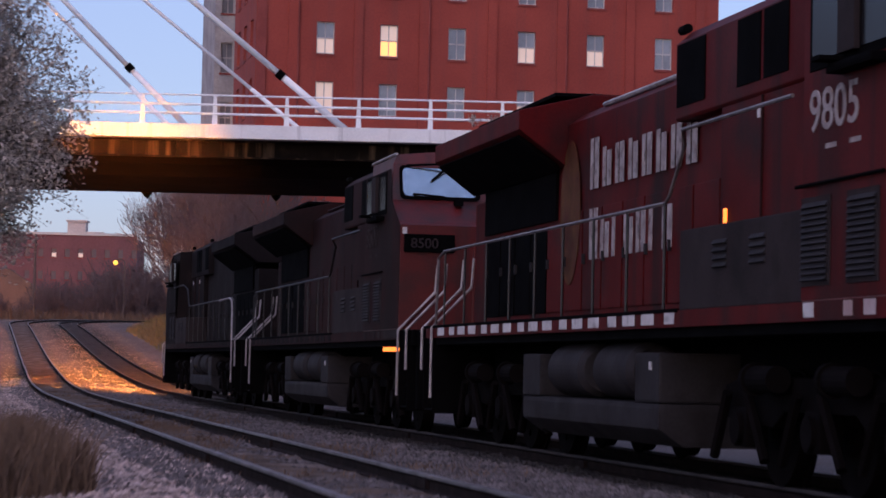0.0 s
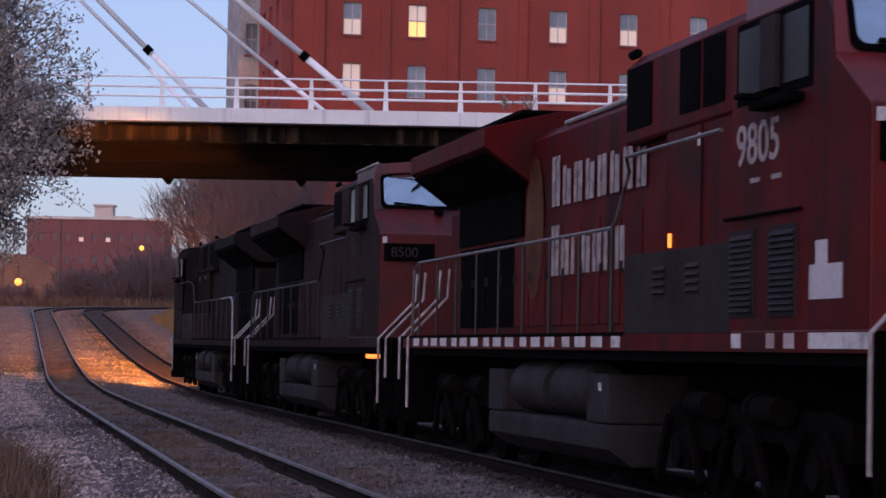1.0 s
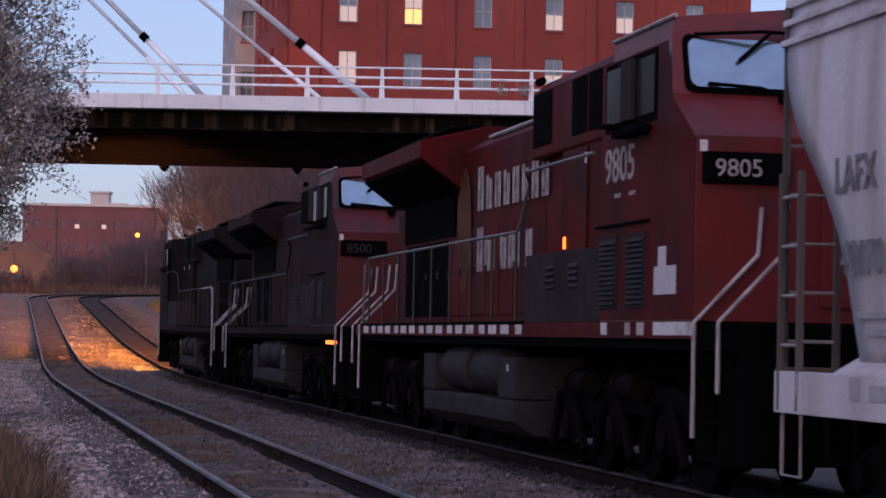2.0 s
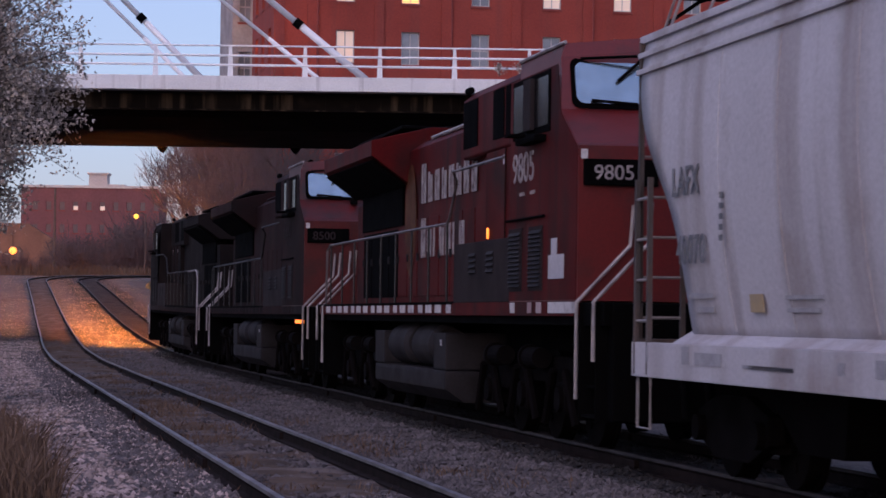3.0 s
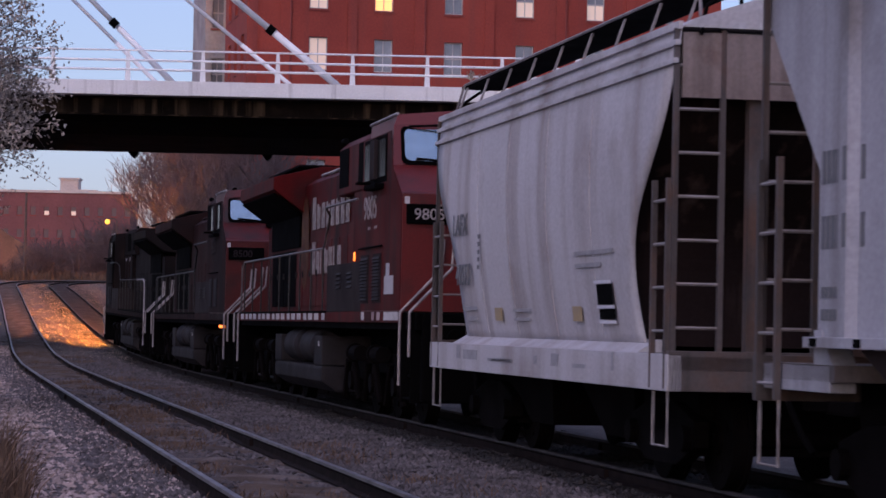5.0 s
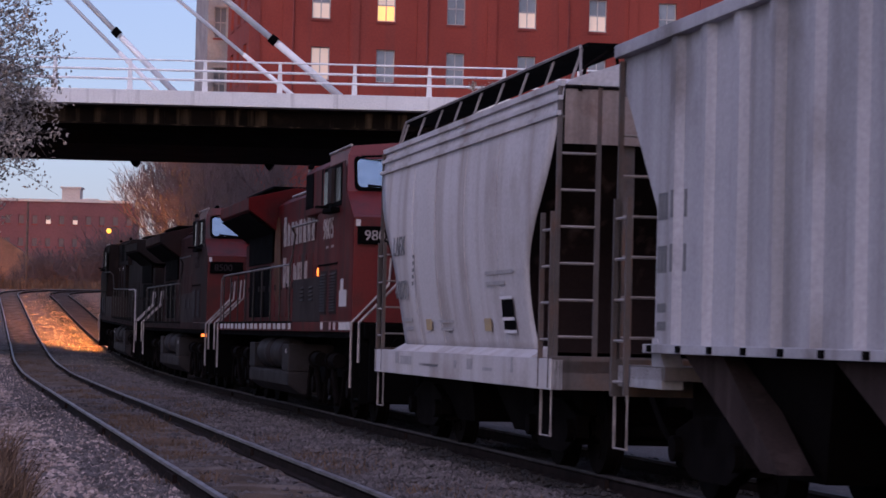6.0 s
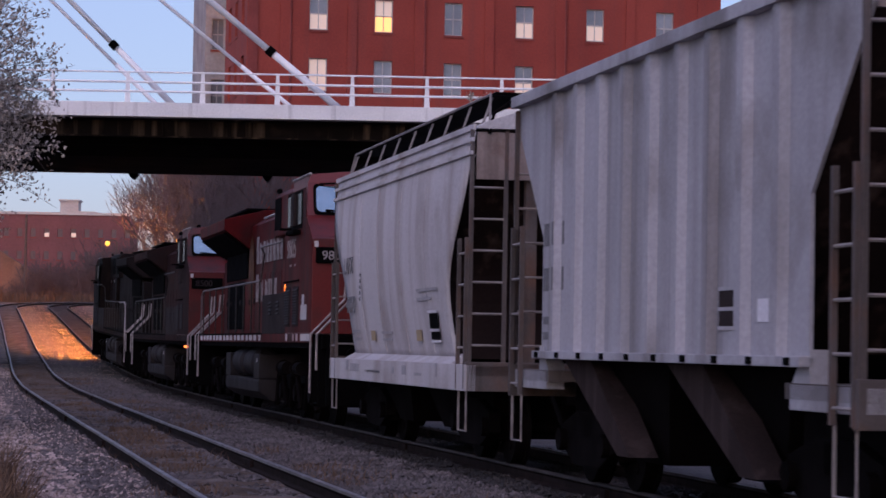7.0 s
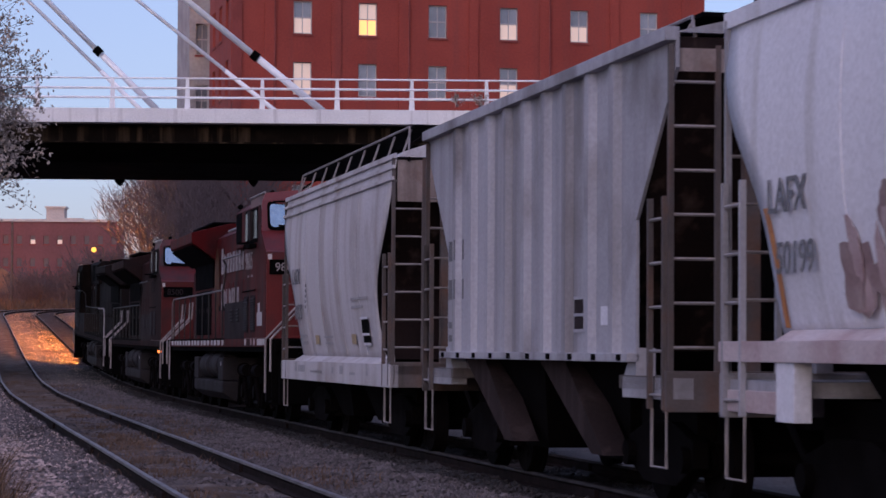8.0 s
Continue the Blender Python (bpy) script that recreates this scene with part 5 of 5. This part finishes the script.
def headlights(root):
    """Glowing lenses: two ditch lights on the pilot and the nose pair, each deep in an added dark cup that shapes its
    beam.
    """
    for y, z, r, ma, deep, left, rise_by in ((0.95, 1.25, 0.06, M_DITCH, 0.5, 4, -1), (-0.95, 1.25, 0.06, M_DITCH, 0.5, 6, -1), (0.16, 3.12, 0.09, M_HEAD, 0.55, 5, 7), (-0.16, 3.12, 0.02, M_BEAM, 0.45, 2, -3.5)):
        x = 10.25 + (1.14 if z < 2 else 0.14)
        aim = Matrix.Translation((x, y, z)) @ Matrix.Rotation(radians(left), 4, "Z") @ Matrix.Rotation(radians(-rise_by), 4, "Y")
        bm = cyl(BM(), (0.012, 0, 0), (0.02, 0, 0), r, 20)
        lens = part("headlight_lens", bm, ma, root, "glowing headlight lens")
        bm = BM()
        n = 20
        rings = []
        for dx, rr in ((0.005, 0.001), (0.005, r + 0.012), (deep, r + 0.012), (deep, r + 0.03), (-0.01, r + 0.03), (-0.01, 0.001)):
            rings.append([bm.verts.new((dx, rr * math.cos(2 * math.pi * k / n), rr * math.sin(2 * math.pi * k / n))) for k in range(n)])
        for a, b in zip(rings, rings[1:]):
            for k in range(n):
                bm.faces.new((a[k], a[(k + 1) % n], b[(k + 1) % n], b[k]))
        cup = part("beam_shaping_cup", bm, M_BLACK, root)
        lens.matrix_basis = aim
        cup.matrix_basis = aim


headlights(loco_a)
for _sd in (-1, 1):
    part("end_handrail", tube(BM(), [(-5.8, _sd * 1.52, 2.66), (-8.3, _sd * 1.52, 2.68), (-8.75, _sd * 1.52, 2.6), (-8.9, _sd * 1.52, 2.4), (-9.0, _sd * 1.53, 1.9), (-9.15, _sd * 1.54, 1.55), (-9.15, _sd * 1.54, 0.9)], 0.022, 8), M_RAILING, loco_a, "pale bent end handrail")
# step lamp below the middle engine's nose
_b = BM()
box(_b, -9.2, -8.5, 1.3, 1.47, 1.285, 1.35)
part("step_lamp", _b, M_STEPGLOW, loco_b, "orange glowing step lamp")


# ---------------------------------------------------------------- hopper cars
def car_truck(root, xc):
    bm = BM()
    for s in (-1, 1):
        y0, y1 = sorted((s * 0.95, s * 1.1))
        prism(bm, [(xc - 1.05, 0.38), (xc - 1.05, 0.62), (xc - 0.4, 0.78), (xc + 0.4, 0.78), (xc + 1.05, 0.62), (xc + 1.05, 0.38), (xc + 0.5, 0.2), (xc - 0.5, 0.2)], "y", y0, y1, 0.02)
    box(bm, xc - 0.2, xc + 0.2, -1.1, 1.1, 0.5, 0.75)
    tr = part("truck_frame", bm, M_TRUCK, root)
    for dx in (-0.89, 0.89):
        wheelset(root, xc + dx, 0.457)
        for s in (-1, 1):
            bm = BM()
            cyl(bm, (xc + dx, s * 1.08, 0.457), (xc + dx, s * 1.18, 0.457), 0.12, 14)
            part("bearing_cap", bm, M_TRUCK, tr)


def ladder(root, x, y, z0, z1, ma, width=0.42, axis="y", rung=0.38):
    """Two stiles and rungs; axis says which way the rungs run."""
    bm = BM()
    dx, dy = (width, 0) if axis == "x" else (0, width)
    for k in (0, 1):
        px, py = x + dx * k, y + dy * k
        box(bm, px - 0.024, px + 0.024, py - 0.024, py + 0.024, z0, z1)
    ld = part("ladder", bm, ma, root)
    z = z0 + 0.12
    while z < z1:
        part("rung", tube(BM(), [(x, y, z), (x + dx, y + dy, z)], 0.016, 6), M_RUNG, ld)
        z += rung
    return ld


def car_common(root, half, ma_sill, ma_end, board_z, cap_z=3.45):
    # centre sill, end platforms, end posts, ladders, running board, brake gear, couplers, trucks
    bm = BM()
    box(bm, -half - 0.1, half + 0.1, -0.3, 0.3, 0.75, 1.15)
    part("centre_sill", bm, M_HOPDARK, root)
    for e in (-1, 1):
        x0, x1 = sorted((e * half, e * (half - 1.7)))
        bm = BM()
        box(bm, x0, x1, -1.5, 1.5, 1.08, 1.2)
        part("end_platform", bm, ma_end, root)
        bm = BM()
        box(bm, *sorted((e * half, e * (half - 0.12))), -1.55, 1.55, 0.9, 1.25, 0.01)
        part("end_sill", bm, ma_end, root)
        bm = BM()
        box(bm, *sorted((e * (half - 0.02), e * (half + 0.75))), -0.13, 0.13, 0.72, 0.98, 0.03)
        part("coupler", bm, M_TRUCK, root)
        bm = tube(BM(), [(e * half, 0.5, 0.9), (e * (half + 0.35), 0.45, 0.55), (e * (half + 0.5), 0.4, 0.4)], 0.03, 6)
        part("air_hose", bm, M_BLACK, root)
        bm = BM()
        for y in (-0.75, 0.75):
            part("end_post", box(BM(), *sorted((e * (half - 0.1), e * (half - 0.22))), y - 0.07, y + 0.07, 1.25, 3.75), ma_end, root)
        # oversized dark block, added to close the lit gap under the car
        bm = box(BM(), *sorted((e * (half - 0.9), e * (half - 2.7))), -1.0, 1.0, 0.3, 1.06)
        part("bolster_shade_block", bm, M_HOPDARK, root)
        for y in (-1.5, 1.08):
            ladder(root, e * (half - 0.06), y, 0.95, 4.05, ma_end)
        for sd in (-1, 1):
            ladder(root, e * (half - 0.1) if e < 0 else half - 0.55, sd * 1.54, 0.92, 2.75, ma_end, 0.45, "x")
            xs = e * (half - 0.1) if e < 0 else half - 0.55
            part("stirrup", tube(BM(), [(xs, sd * 1.52, 0.92), (xs, sd * 1.52, 0.42), (xs + 0.45, sd * 1.52, 0.42), (xs + 0.45, sd * 1.52, 0.92)], 0.015, 6), M_RUNG, root)
        car_truck(root, e * (half - 1.75))
    for e in (-1, 1):
        bm = box(BM(), *sorted((e * (half - 0.04), e * (half - 0.09))), -1.45, 1.45, cap_z, 4.02)
        part("end_cap", bm, M_ENDTAN, root, "tan upper end panel")
    for sd in (-1, 1):
        y0, y1 = sorted((sd * 0.72, sd * 1.22))
        rb = part("running_board", box(BM(), -half + 0.05, half - 0.05, y0, y1, board_z, board_z + 0.04), M_BLACK, root, "dark grated roof walkway")
        part("board_edge", tube(BM(), [(-half + 0.02, sd * 1.3, 4.12), (-half + 0.3, sd * 1.235, board_z + 0.03), (half - 0.3, sd * 1.235, board_z + 0.03), (half - 0.02, sd * 1.3, 4.12)], 0.016, 6), M_RUNG, rb, "worn steel edge bar of the walkway")
        for i in range(9):
            x = -half + 0.35 + i * (2 * half - 0.7) / 8
            part("bracket", tube(BM(), [(x, sd * 1.2, board_z + 0.01), (x, sd * 1.33, 4.1)], 0.016, 5), M_RUNG, rb)


def curved_body(half, z_lo, z_hi, inset, bulge, ma, root):
    """Teardrop shell: end line and side both curve with height."""
    bm = BM()
    zs = np.linspace(z_lo, z_hi, 25)

    def ends(z):
        k = (z - z_lo) / (z_hi - z_lo)
        a = 1 / (1 + math.exp(-(k - 0.55) * 9))
        return half - inset * (1 - a) - 0.12 * math.sin(math.pi * k) * (1 - a)

    def side_y(z):
        k = (z - z_lo) / (z_hi - z_lo)
        return 1.28 + bulge * math.sin(math.pi * min(1, k * 0.72 + 0.06)) ** 0.8
    for sd in (-1, 1):
        grid = []
        for z in zs:
            e = ends(z)
            grid.append([bm.verts.new((x, sd * side_y(z), z)) for x in np.linspace(-e, e, 30)])
        for a, b in zip(grid, grid[1:]):
            for i in range(29):
                bm.faces.new((a[i], a[i + 1], b[i + 1], b[i]))
    sh = part("side_shell", bm, ma, root, smooth=True)
    so = sh.modifiers.new("t", "SOLIDIFY")
    so.thickness = 0.012
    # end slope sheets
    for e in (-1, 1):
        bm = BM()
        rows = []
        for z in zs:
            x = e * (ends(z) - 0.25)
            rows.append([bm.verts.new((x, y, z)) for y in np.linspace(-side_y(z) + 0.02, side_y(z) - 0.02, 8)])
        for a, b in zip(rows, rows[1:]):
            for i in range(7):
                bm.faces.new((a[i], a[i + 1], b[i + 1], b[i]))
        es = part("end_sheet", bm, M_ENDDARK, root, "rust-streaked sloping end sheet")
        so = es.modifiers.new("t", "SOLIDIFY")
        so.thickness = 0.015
    # roof
    y1 = side_y(z_hi)
    bm = BM()
    prism(bm, [(-y1, z_hi - 0.02), (-y1 + 0.12, z_hi + 0.06), (-0.7, z_hi + 0.28), (0.7, z_hi + 0.28), (y1 - 0.12, z_hi + 0.06), (y1, z_hi - 0.02)], "x", -half, half)
    part("roof", bm, ma, root)
    return side_y, ends


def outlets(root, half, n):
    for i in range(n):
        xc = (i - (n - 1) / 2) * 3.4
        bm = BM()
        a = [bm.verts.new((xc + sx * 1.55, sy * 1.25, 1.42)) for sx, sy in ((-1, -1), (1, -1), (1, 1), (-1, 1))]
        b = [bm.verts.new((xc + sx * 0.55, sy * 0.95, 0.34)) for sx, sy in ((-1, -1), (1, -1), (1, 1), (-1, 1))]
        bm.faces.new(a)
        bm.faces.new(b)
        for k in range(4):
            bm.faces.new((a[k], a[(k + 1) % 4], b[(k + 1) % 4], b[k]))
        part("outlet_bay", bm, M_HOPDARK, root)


FACE = Matrix(((-1, 0, 0, 0), (0, 0, 1, 0), (0, 1, 0, 0), (0, 0, 0, 1)))


def stencil_word(root, words, x, y, z, size, ma, lean=0.0):
    m = Matrix.Translation((x, y, z)) @ Matrix.Rotation(lean, 4, "X") @ FACE
    return lettering("stencil", words, size, m, ma, root, "faded stencilled lettering")


def patch(root, x0, x1, y, z0, z1, ma, name="decal", lean=0.0, thick=0.006):
    bm = box(BM(), -abs(x1 - x0) / 2, abs(x1 - x0) / 2, 0, thick, 0, z1 - z0)
    o = part(name, bm, ma, root)
    o.matrix_basis = Matrix.Translation(((x0 + x1) / 2, y, z0)) @ Matrix.Rotation(lean, 4, "X")
    return o


def make_curved_hopper(ma, label, variant):
    half = 5.45
    root = thing("hopper_car", label, "freight car", group="hopper cars of the train")
    z_lo, s0, s1 = (1.28, 0.9, 1.22) if variant == 1 else (1.54, 1.34, 1.5)
    sy, ends = curved_body(half, z_lo, 4.08, 1.4 if variant == 1 else 1.0, 0.27, ma, root)
    for sd in (-1, 1):
        for z, h in ((3.74, 0.05), (3.9, 0.05), (4.04, 0.07)) if variant == 1 else ((3.98, 0.13),):
            a, b = sorted((sd * (sy(z) - 0.01), sd * (sy(z) + 0.035)))
            bm = box(BM(), -half, half, a, b, z, z + h, 0.008)
            part("eave_rib", bm, ma, root)
        a, b = sorted((sd * 1.42, sd * 1.56))
        bm = box(BM(), -half, half, a, b, s0, s1, 0.01)
        prism(bm, [(sd * 1.5, s1 + 0.002), (sd * 1.3, s1 + 0.12), (sd * 1.26, s1 + 0.12), (sd * 1.26, s1 + 0.002)], "x", -half + 1.2, half - 1.2)
        sill = part("side_sill", bm, ma if variant == 1 else M_SILL3, root)
        if variant == 2:
            for e in (-1, 1):
                part("sill_post", box(BM(), *sorted((e * (half - 1.35), e * (half - 1.75))), *sorted((sd * 1.4, sd * 1.54)), 0.9, 1.339, 0.01), ma, root)
                part("end_side_sill", box(BM(), *sorted((e * half, e * (half - 1.34))), *sorted((sd * 1.42, sd * 1.52)), 0.95, 1.12, 0.01), M_SILL3, root)
        # weld seams of the shell plates
        for x in (-2.6, -0.75, 1.1, 2.7):
            pts = [(x, sd * (sy(z) + 0.004), z) for z in np.linspace(z_lo + 0.06, 3.7, 14)]
            part("weld_seam", tube(BM(), pts, 0.007, 4), ma, root)
    # hand rail at the roof ends
    for e in (-1, 1):
        part("roof_grab", tube(BM(), [(e * (half - 0.02), 1.3, 4.0), (e * (half - 0.02), 1.25, 4.25), (e * (half - 0.1), 0.95, 4.46), (e * (half - 0.5), 0.8, 4.5), (e * (half - 0.55), 0.76, 4.3)], 0.02, 6), M_TRUCK, root)
    car_common(root, half, ma, M_HOPEND if variant == 1 else M_HOPPER2, 4.47 if variant == 1 else 4.32)
    outlets(root, half, 2)
    if variant == 1:
        stencil_word(root, "LAFX", 4.1, sy(2.82) + 0.012, 2.53, 0.37, M_STENCIL)
        stencil_word(root, "40070", 4.05, sy(2.24) + 0.012, 1.93, 0.36, M_STENCIL)
        for x, z, w, h in ((3.9, 1.62, 0.75, 0.07), (3.75, 1.5, 0.55, 0.07), (-1.9, 2.15, 1.5, 0.06), (-1.9, 2.03, 1.0, 0.06), (1.2, 1.6, 0.9, 0.05), (1.2, 1.5, 0.8, 0.05)):
            patch(root, x - w, x, sy(z) + 0.012, z, z + h * 0.7, M_PRINT, "print_bar", -0.08)
        for i in range(5):
            patch(root, 2.55, 2.65, sy(2.5) + 0.012, 2.1 + i * 0.09, 2.15 + i * 0.09, M_STENCIL, "print_bar", -0.05)
        for x in (2.1, -1.6):
            patch(root, x - 0.36, x, sy(1.6) + 0.01, 1.5, 1.65, M_YELLOW, "yellow_decal", -0.12)
        for z, h in ((1.52, 0.1), (1.66, 0.2)):
            patch(root, -3.25, -2.68, sy(z) + 0.03, z, z + h, M_BLACK, "placard", -0.1)
        for z in (1.48, 1.625, 1.865):
            patch(root, -3.28, -2.65, sy(z) + 0.034, z, z + 0.03, M_HOPPER3, "placard_edge", -0.1)
        for x, w, h in ((4.9, 0.05, 0.2), (3.7, 0.22, 0.2), (3.3, 0.8, 0.14), (1.9, 1.3, 0.04), (1.7, 1.1, 0.04), (-0.4, 0.15, 0.12), (-1.2, 0.3, 0.16), (-2.1, 0.5, 0.05), (-3.6, 0.1, 0.22)):
            patch(root, x - w, x, 1.561, 1.04, 1.04 + h * 0.8, M_PRINT, "print_bar")
    else:
        stencil_word(root, "LAFX", 4.28, sy(2.75) + 0.012, 2.45, 0.37, M_STENCIL)
        stencil_word(root, "50199", 4.2, sy(2.28) + 0.012, 2.0, 0.34, M_STENCIL)
        bm = BM()
        prev = None
        for z in np.linspace(1.6, 2.5, 16):
            row = [bm.verts.new((ends(z) - d, sy(z) + 0.006, z)) for d in (0.2, 0.11)]
            if prev:
                bm.faces.new((prev[0], prev[1], row[1], row[0]))
            prev = row
        r = bmesh.ops.extrude_face_region(bm, geom=list(bm.faces))
        bmesh.ops.translate(bm, vec=(0, 0.006, 0), verts=[g for g in r["geom"] if isinstance(g, bmesh.types.BMVert)])
        part("orange_stripe", bm, M_ORANGE, root, "orange conspicuity stripe along the end")
        rng = random.Random(4)
        for k in range(44):
            x = 2.75 - rng.random() * 3.8
            z = 1.72 + rng.random() * 0.65
            w, h = 0.08 + rng.random() * 0.16, 0.1 + rng.random() * 0.2
            bm = BM()
            ring = []
            for i in range(18):
                a = i * math.pi / 9
                q = 1 + 0.5 * noise.noise((math.cos(a) * 1.6, math.sin(a) * 1.6, k * 3.0))
                ring.append(bm.verts.new((w * q * math.cos(a) + 0.25 * h * math.sin(a), 0, h * q * math.sin(a))))
            bm.faces.new(ring)
            r = bmesh.ops.extrude_face_region(bm, geom=list(bm.faces))
            bmesh.ops.translate(bm, vec=(0, 0.004, 0), verts=[g for g in r["geom"] if isinstance(g, bmesh.types.BMVert)])
            o = part("graffiti", bm, M_GRAFFITI if k % 3 else M_GRAFFITI2, root, "faded maroon spray paint")
            o.matrix_basis = Matrix.Translation((x, sy(z) + 0.014 + k * 0.0006, z)) @ Matrix.Rotation(-0.12, 4, "X")
    return root


def make_ribbed_hopper(ma, label):
    half = 5.5
    root = thing("hopper_car", label, "freight car", group="hopper cars of the train")
    outline = [(-half + 1.25, 1.38), (half - 1.25, 1.38), (half - 1.25, 2.6), (half, 3.85), (half, 4.15), (-half, 4.15), (-half, 3.85), (-half + 1.25, 2.6)]
    for sd in (-1, 1):
        a, b = sorted((sd * 1.44, sd * 1.47))
        sh = part("side_sheet", prism(BM(), outline, "y", a, b), ma, root)
        for k in range(11):
            x = -half + 1.0 + k * (2 * half - 2.0) / 10
            if abs(x) > half - 1.26:
                continue
            z0 = 1.38
            a, b = sorted((sd * 1.471, sd * 1.545))
            bm = BM()
            prism(bm, [(x - 0.17, sd * 1.471), (x - 0.085, sd * 1.535), (x + 0.085, sd * 1.535), (x + 0.17, sd * 1.471)], "z", z0 + 0.01, 4.08)
            part("side_post", bm, ma, sh)
        a, b = sorted((sd * 1.44, sd * 1.57))
        bm = box(BM(), -half, half, a, b, 4.08, 4.2, 0.01)
        part("top_chord", bm, ma, root)
        bm = box(BM(), -half + 1.2, half - 1.2, a, b, 1.32, 1.4, 0.01)
        part("bottom_chord", bm, ma, root)
        for k in range(10):
            x = -4.1 + k * 0.9
            bm = box(BM(), x, x + 0.1, min(sd * 1.57, sd * 1.59), max(sd * 1.57, sd * 1.59), 1.33, 1.39)
            part("tie_plate", bm, M_BLACK, root)
        for e in (-1, 1):
            bm = box(BM(), *sorted((e * half, e * (half - 1.6))), min(sd * 1.3, sd * 1.5), max(sd * 1.3, sd * 1.5), 1.0, 1.2, 0.01)
            prism(bm, [(e * (half - 1.6), 1.2), (e * (half - 1.2), 1.2), (e * (half - 1.2), 1.45), (e * (half - 1.35), 1.45)], "y", min(sd * 1.3, sd * 1.48), max(sd * 1.3, sd * 1.48))
            part("end_side_sill", bm, M_HOPPER2, root)
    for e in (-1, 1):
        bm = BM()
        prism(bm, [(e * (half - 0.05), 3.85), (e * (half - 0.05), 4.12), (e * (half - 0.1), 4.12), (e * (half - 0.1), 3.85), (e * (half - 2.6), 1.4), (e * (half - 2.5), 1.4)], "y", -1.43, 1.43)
        part("end_sheet", bm, M_ENDDARK, root, "rust-brown sloping end sheet, darkened for shade")
        bm = BM()
        cyl(bm, (e * (half - 0.9), 0.35, 1.6), (e * (half - 0.9), 0.35, 2.6), 0.22, 16)
        part("brake_reservoir", bm, M_HOPDARK, root)
    bm = BM()
    prism(bm, [(-1.5, 4.15), (-0.6, 4.36), (0.6, 4.36), (1.5, 4.15)], "x", -half, half)
    part("roof", bm, ma, root)
    car_common(root, half, ma, M_HOPEND, 4.3, 3.82)
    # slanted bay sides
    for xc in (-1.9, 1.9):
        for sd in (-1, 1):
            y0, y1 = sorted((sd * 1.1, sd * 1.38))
            part("bay_slope", prism(BM(), [(xc + 1.7, 1.31), (xc + 0.6, 1.31), (xc - 0.9, 0.42), (xc - 0.45, 0.42)], "y", y0, y1), M_BAY, root, "dark brown sloping bay side")
    outlets(root, half, 2)
    # rows of print that no longer reads
    for x, z, w, h in ((4.22, 2.5, 0.4, 0.3), (3.72, 2.5, 0.4, 0.3), (4.22, 2.03, 0.4, 0.3), (3.72, 2.03, 0.4, 0.3), (4.2, 1.68, 0.34, 0.1), (4.2, 1.52, 0.34, 0.1)):
        for i in range(4):
            xa = x - w + i * w / 4
            gap = min(abs(xa + 0.04 - (-4.5 + 0.9 * k)) for k in range(11))
            if gap < 0.06 or gap > 0.22:
                patch(root, xa, xa + 0.75 * w / 4, 1.536 if gap < 0.06 else 1.4725, z, z + h * 0.8, M_STENCIL, "print_bar", thick=0.004)
    patch(root, -2.44, -2.05, 1.4725, 1.62, 1.92, M_GREYPANEL, "placard")
    for z in (1.6, 1.755, 1.92):
        patch(root, -2.45, -2.04, 1.479, z, z + 0.03, ma, "placard_edge")
    patch(root, -3.32, -3.05, 1.4725, 1.66, 1.84, M_HOPPER3, "placard")
    return root


hop_1 = make_curved_hopper(M_HOPPER, "weathered light grey curved-side covered hopper car", 1)
hop_2 = make_ribbed_hopper(M_HOPPER2, "dull grey ribbed-side covered hopper car")
hop_3 = make_curved_hopper(M_HOPPER3, "pale grey curved hopper car with orange stripe and graffiti", 2)


# ---------------------------------------------------------------- the train moves off
def motions():
    step = 0.125
    times = [round(k * 0.5, 3) for k in range(17)]
    for thing_, u1, reach in ((loco_c, 28.68, 6.1), (loco_b, 50.98, 6.1), (loco_a, 73.28, 6.1), (hop_1, 10.62, 3.7), (hop_2, -2.67, 3.7), (hop_3, -15.1, 3.7)):
        rows = []
        for t in times:
            u = u1 + SPEED * (t - 1)
            a, b = line(u - reach), line(u + reach)
            c = (a + b) / 2
            tilt = -math.degrees(math.atan2(b.z - a.z, 2 * reach))
            rows.append((t, pose(c.x, c.y, c.z, 0, tilt, 90 + math.degrees(SLOPE))))
        walk(thing_, rows)
    for ob, r, x in WHEELS:
        walk(ob, [(k * step, pose(x, 0, r, 0, math.degrees(SPEED * k * step / r), 0)) for k in range(65)])


motions()
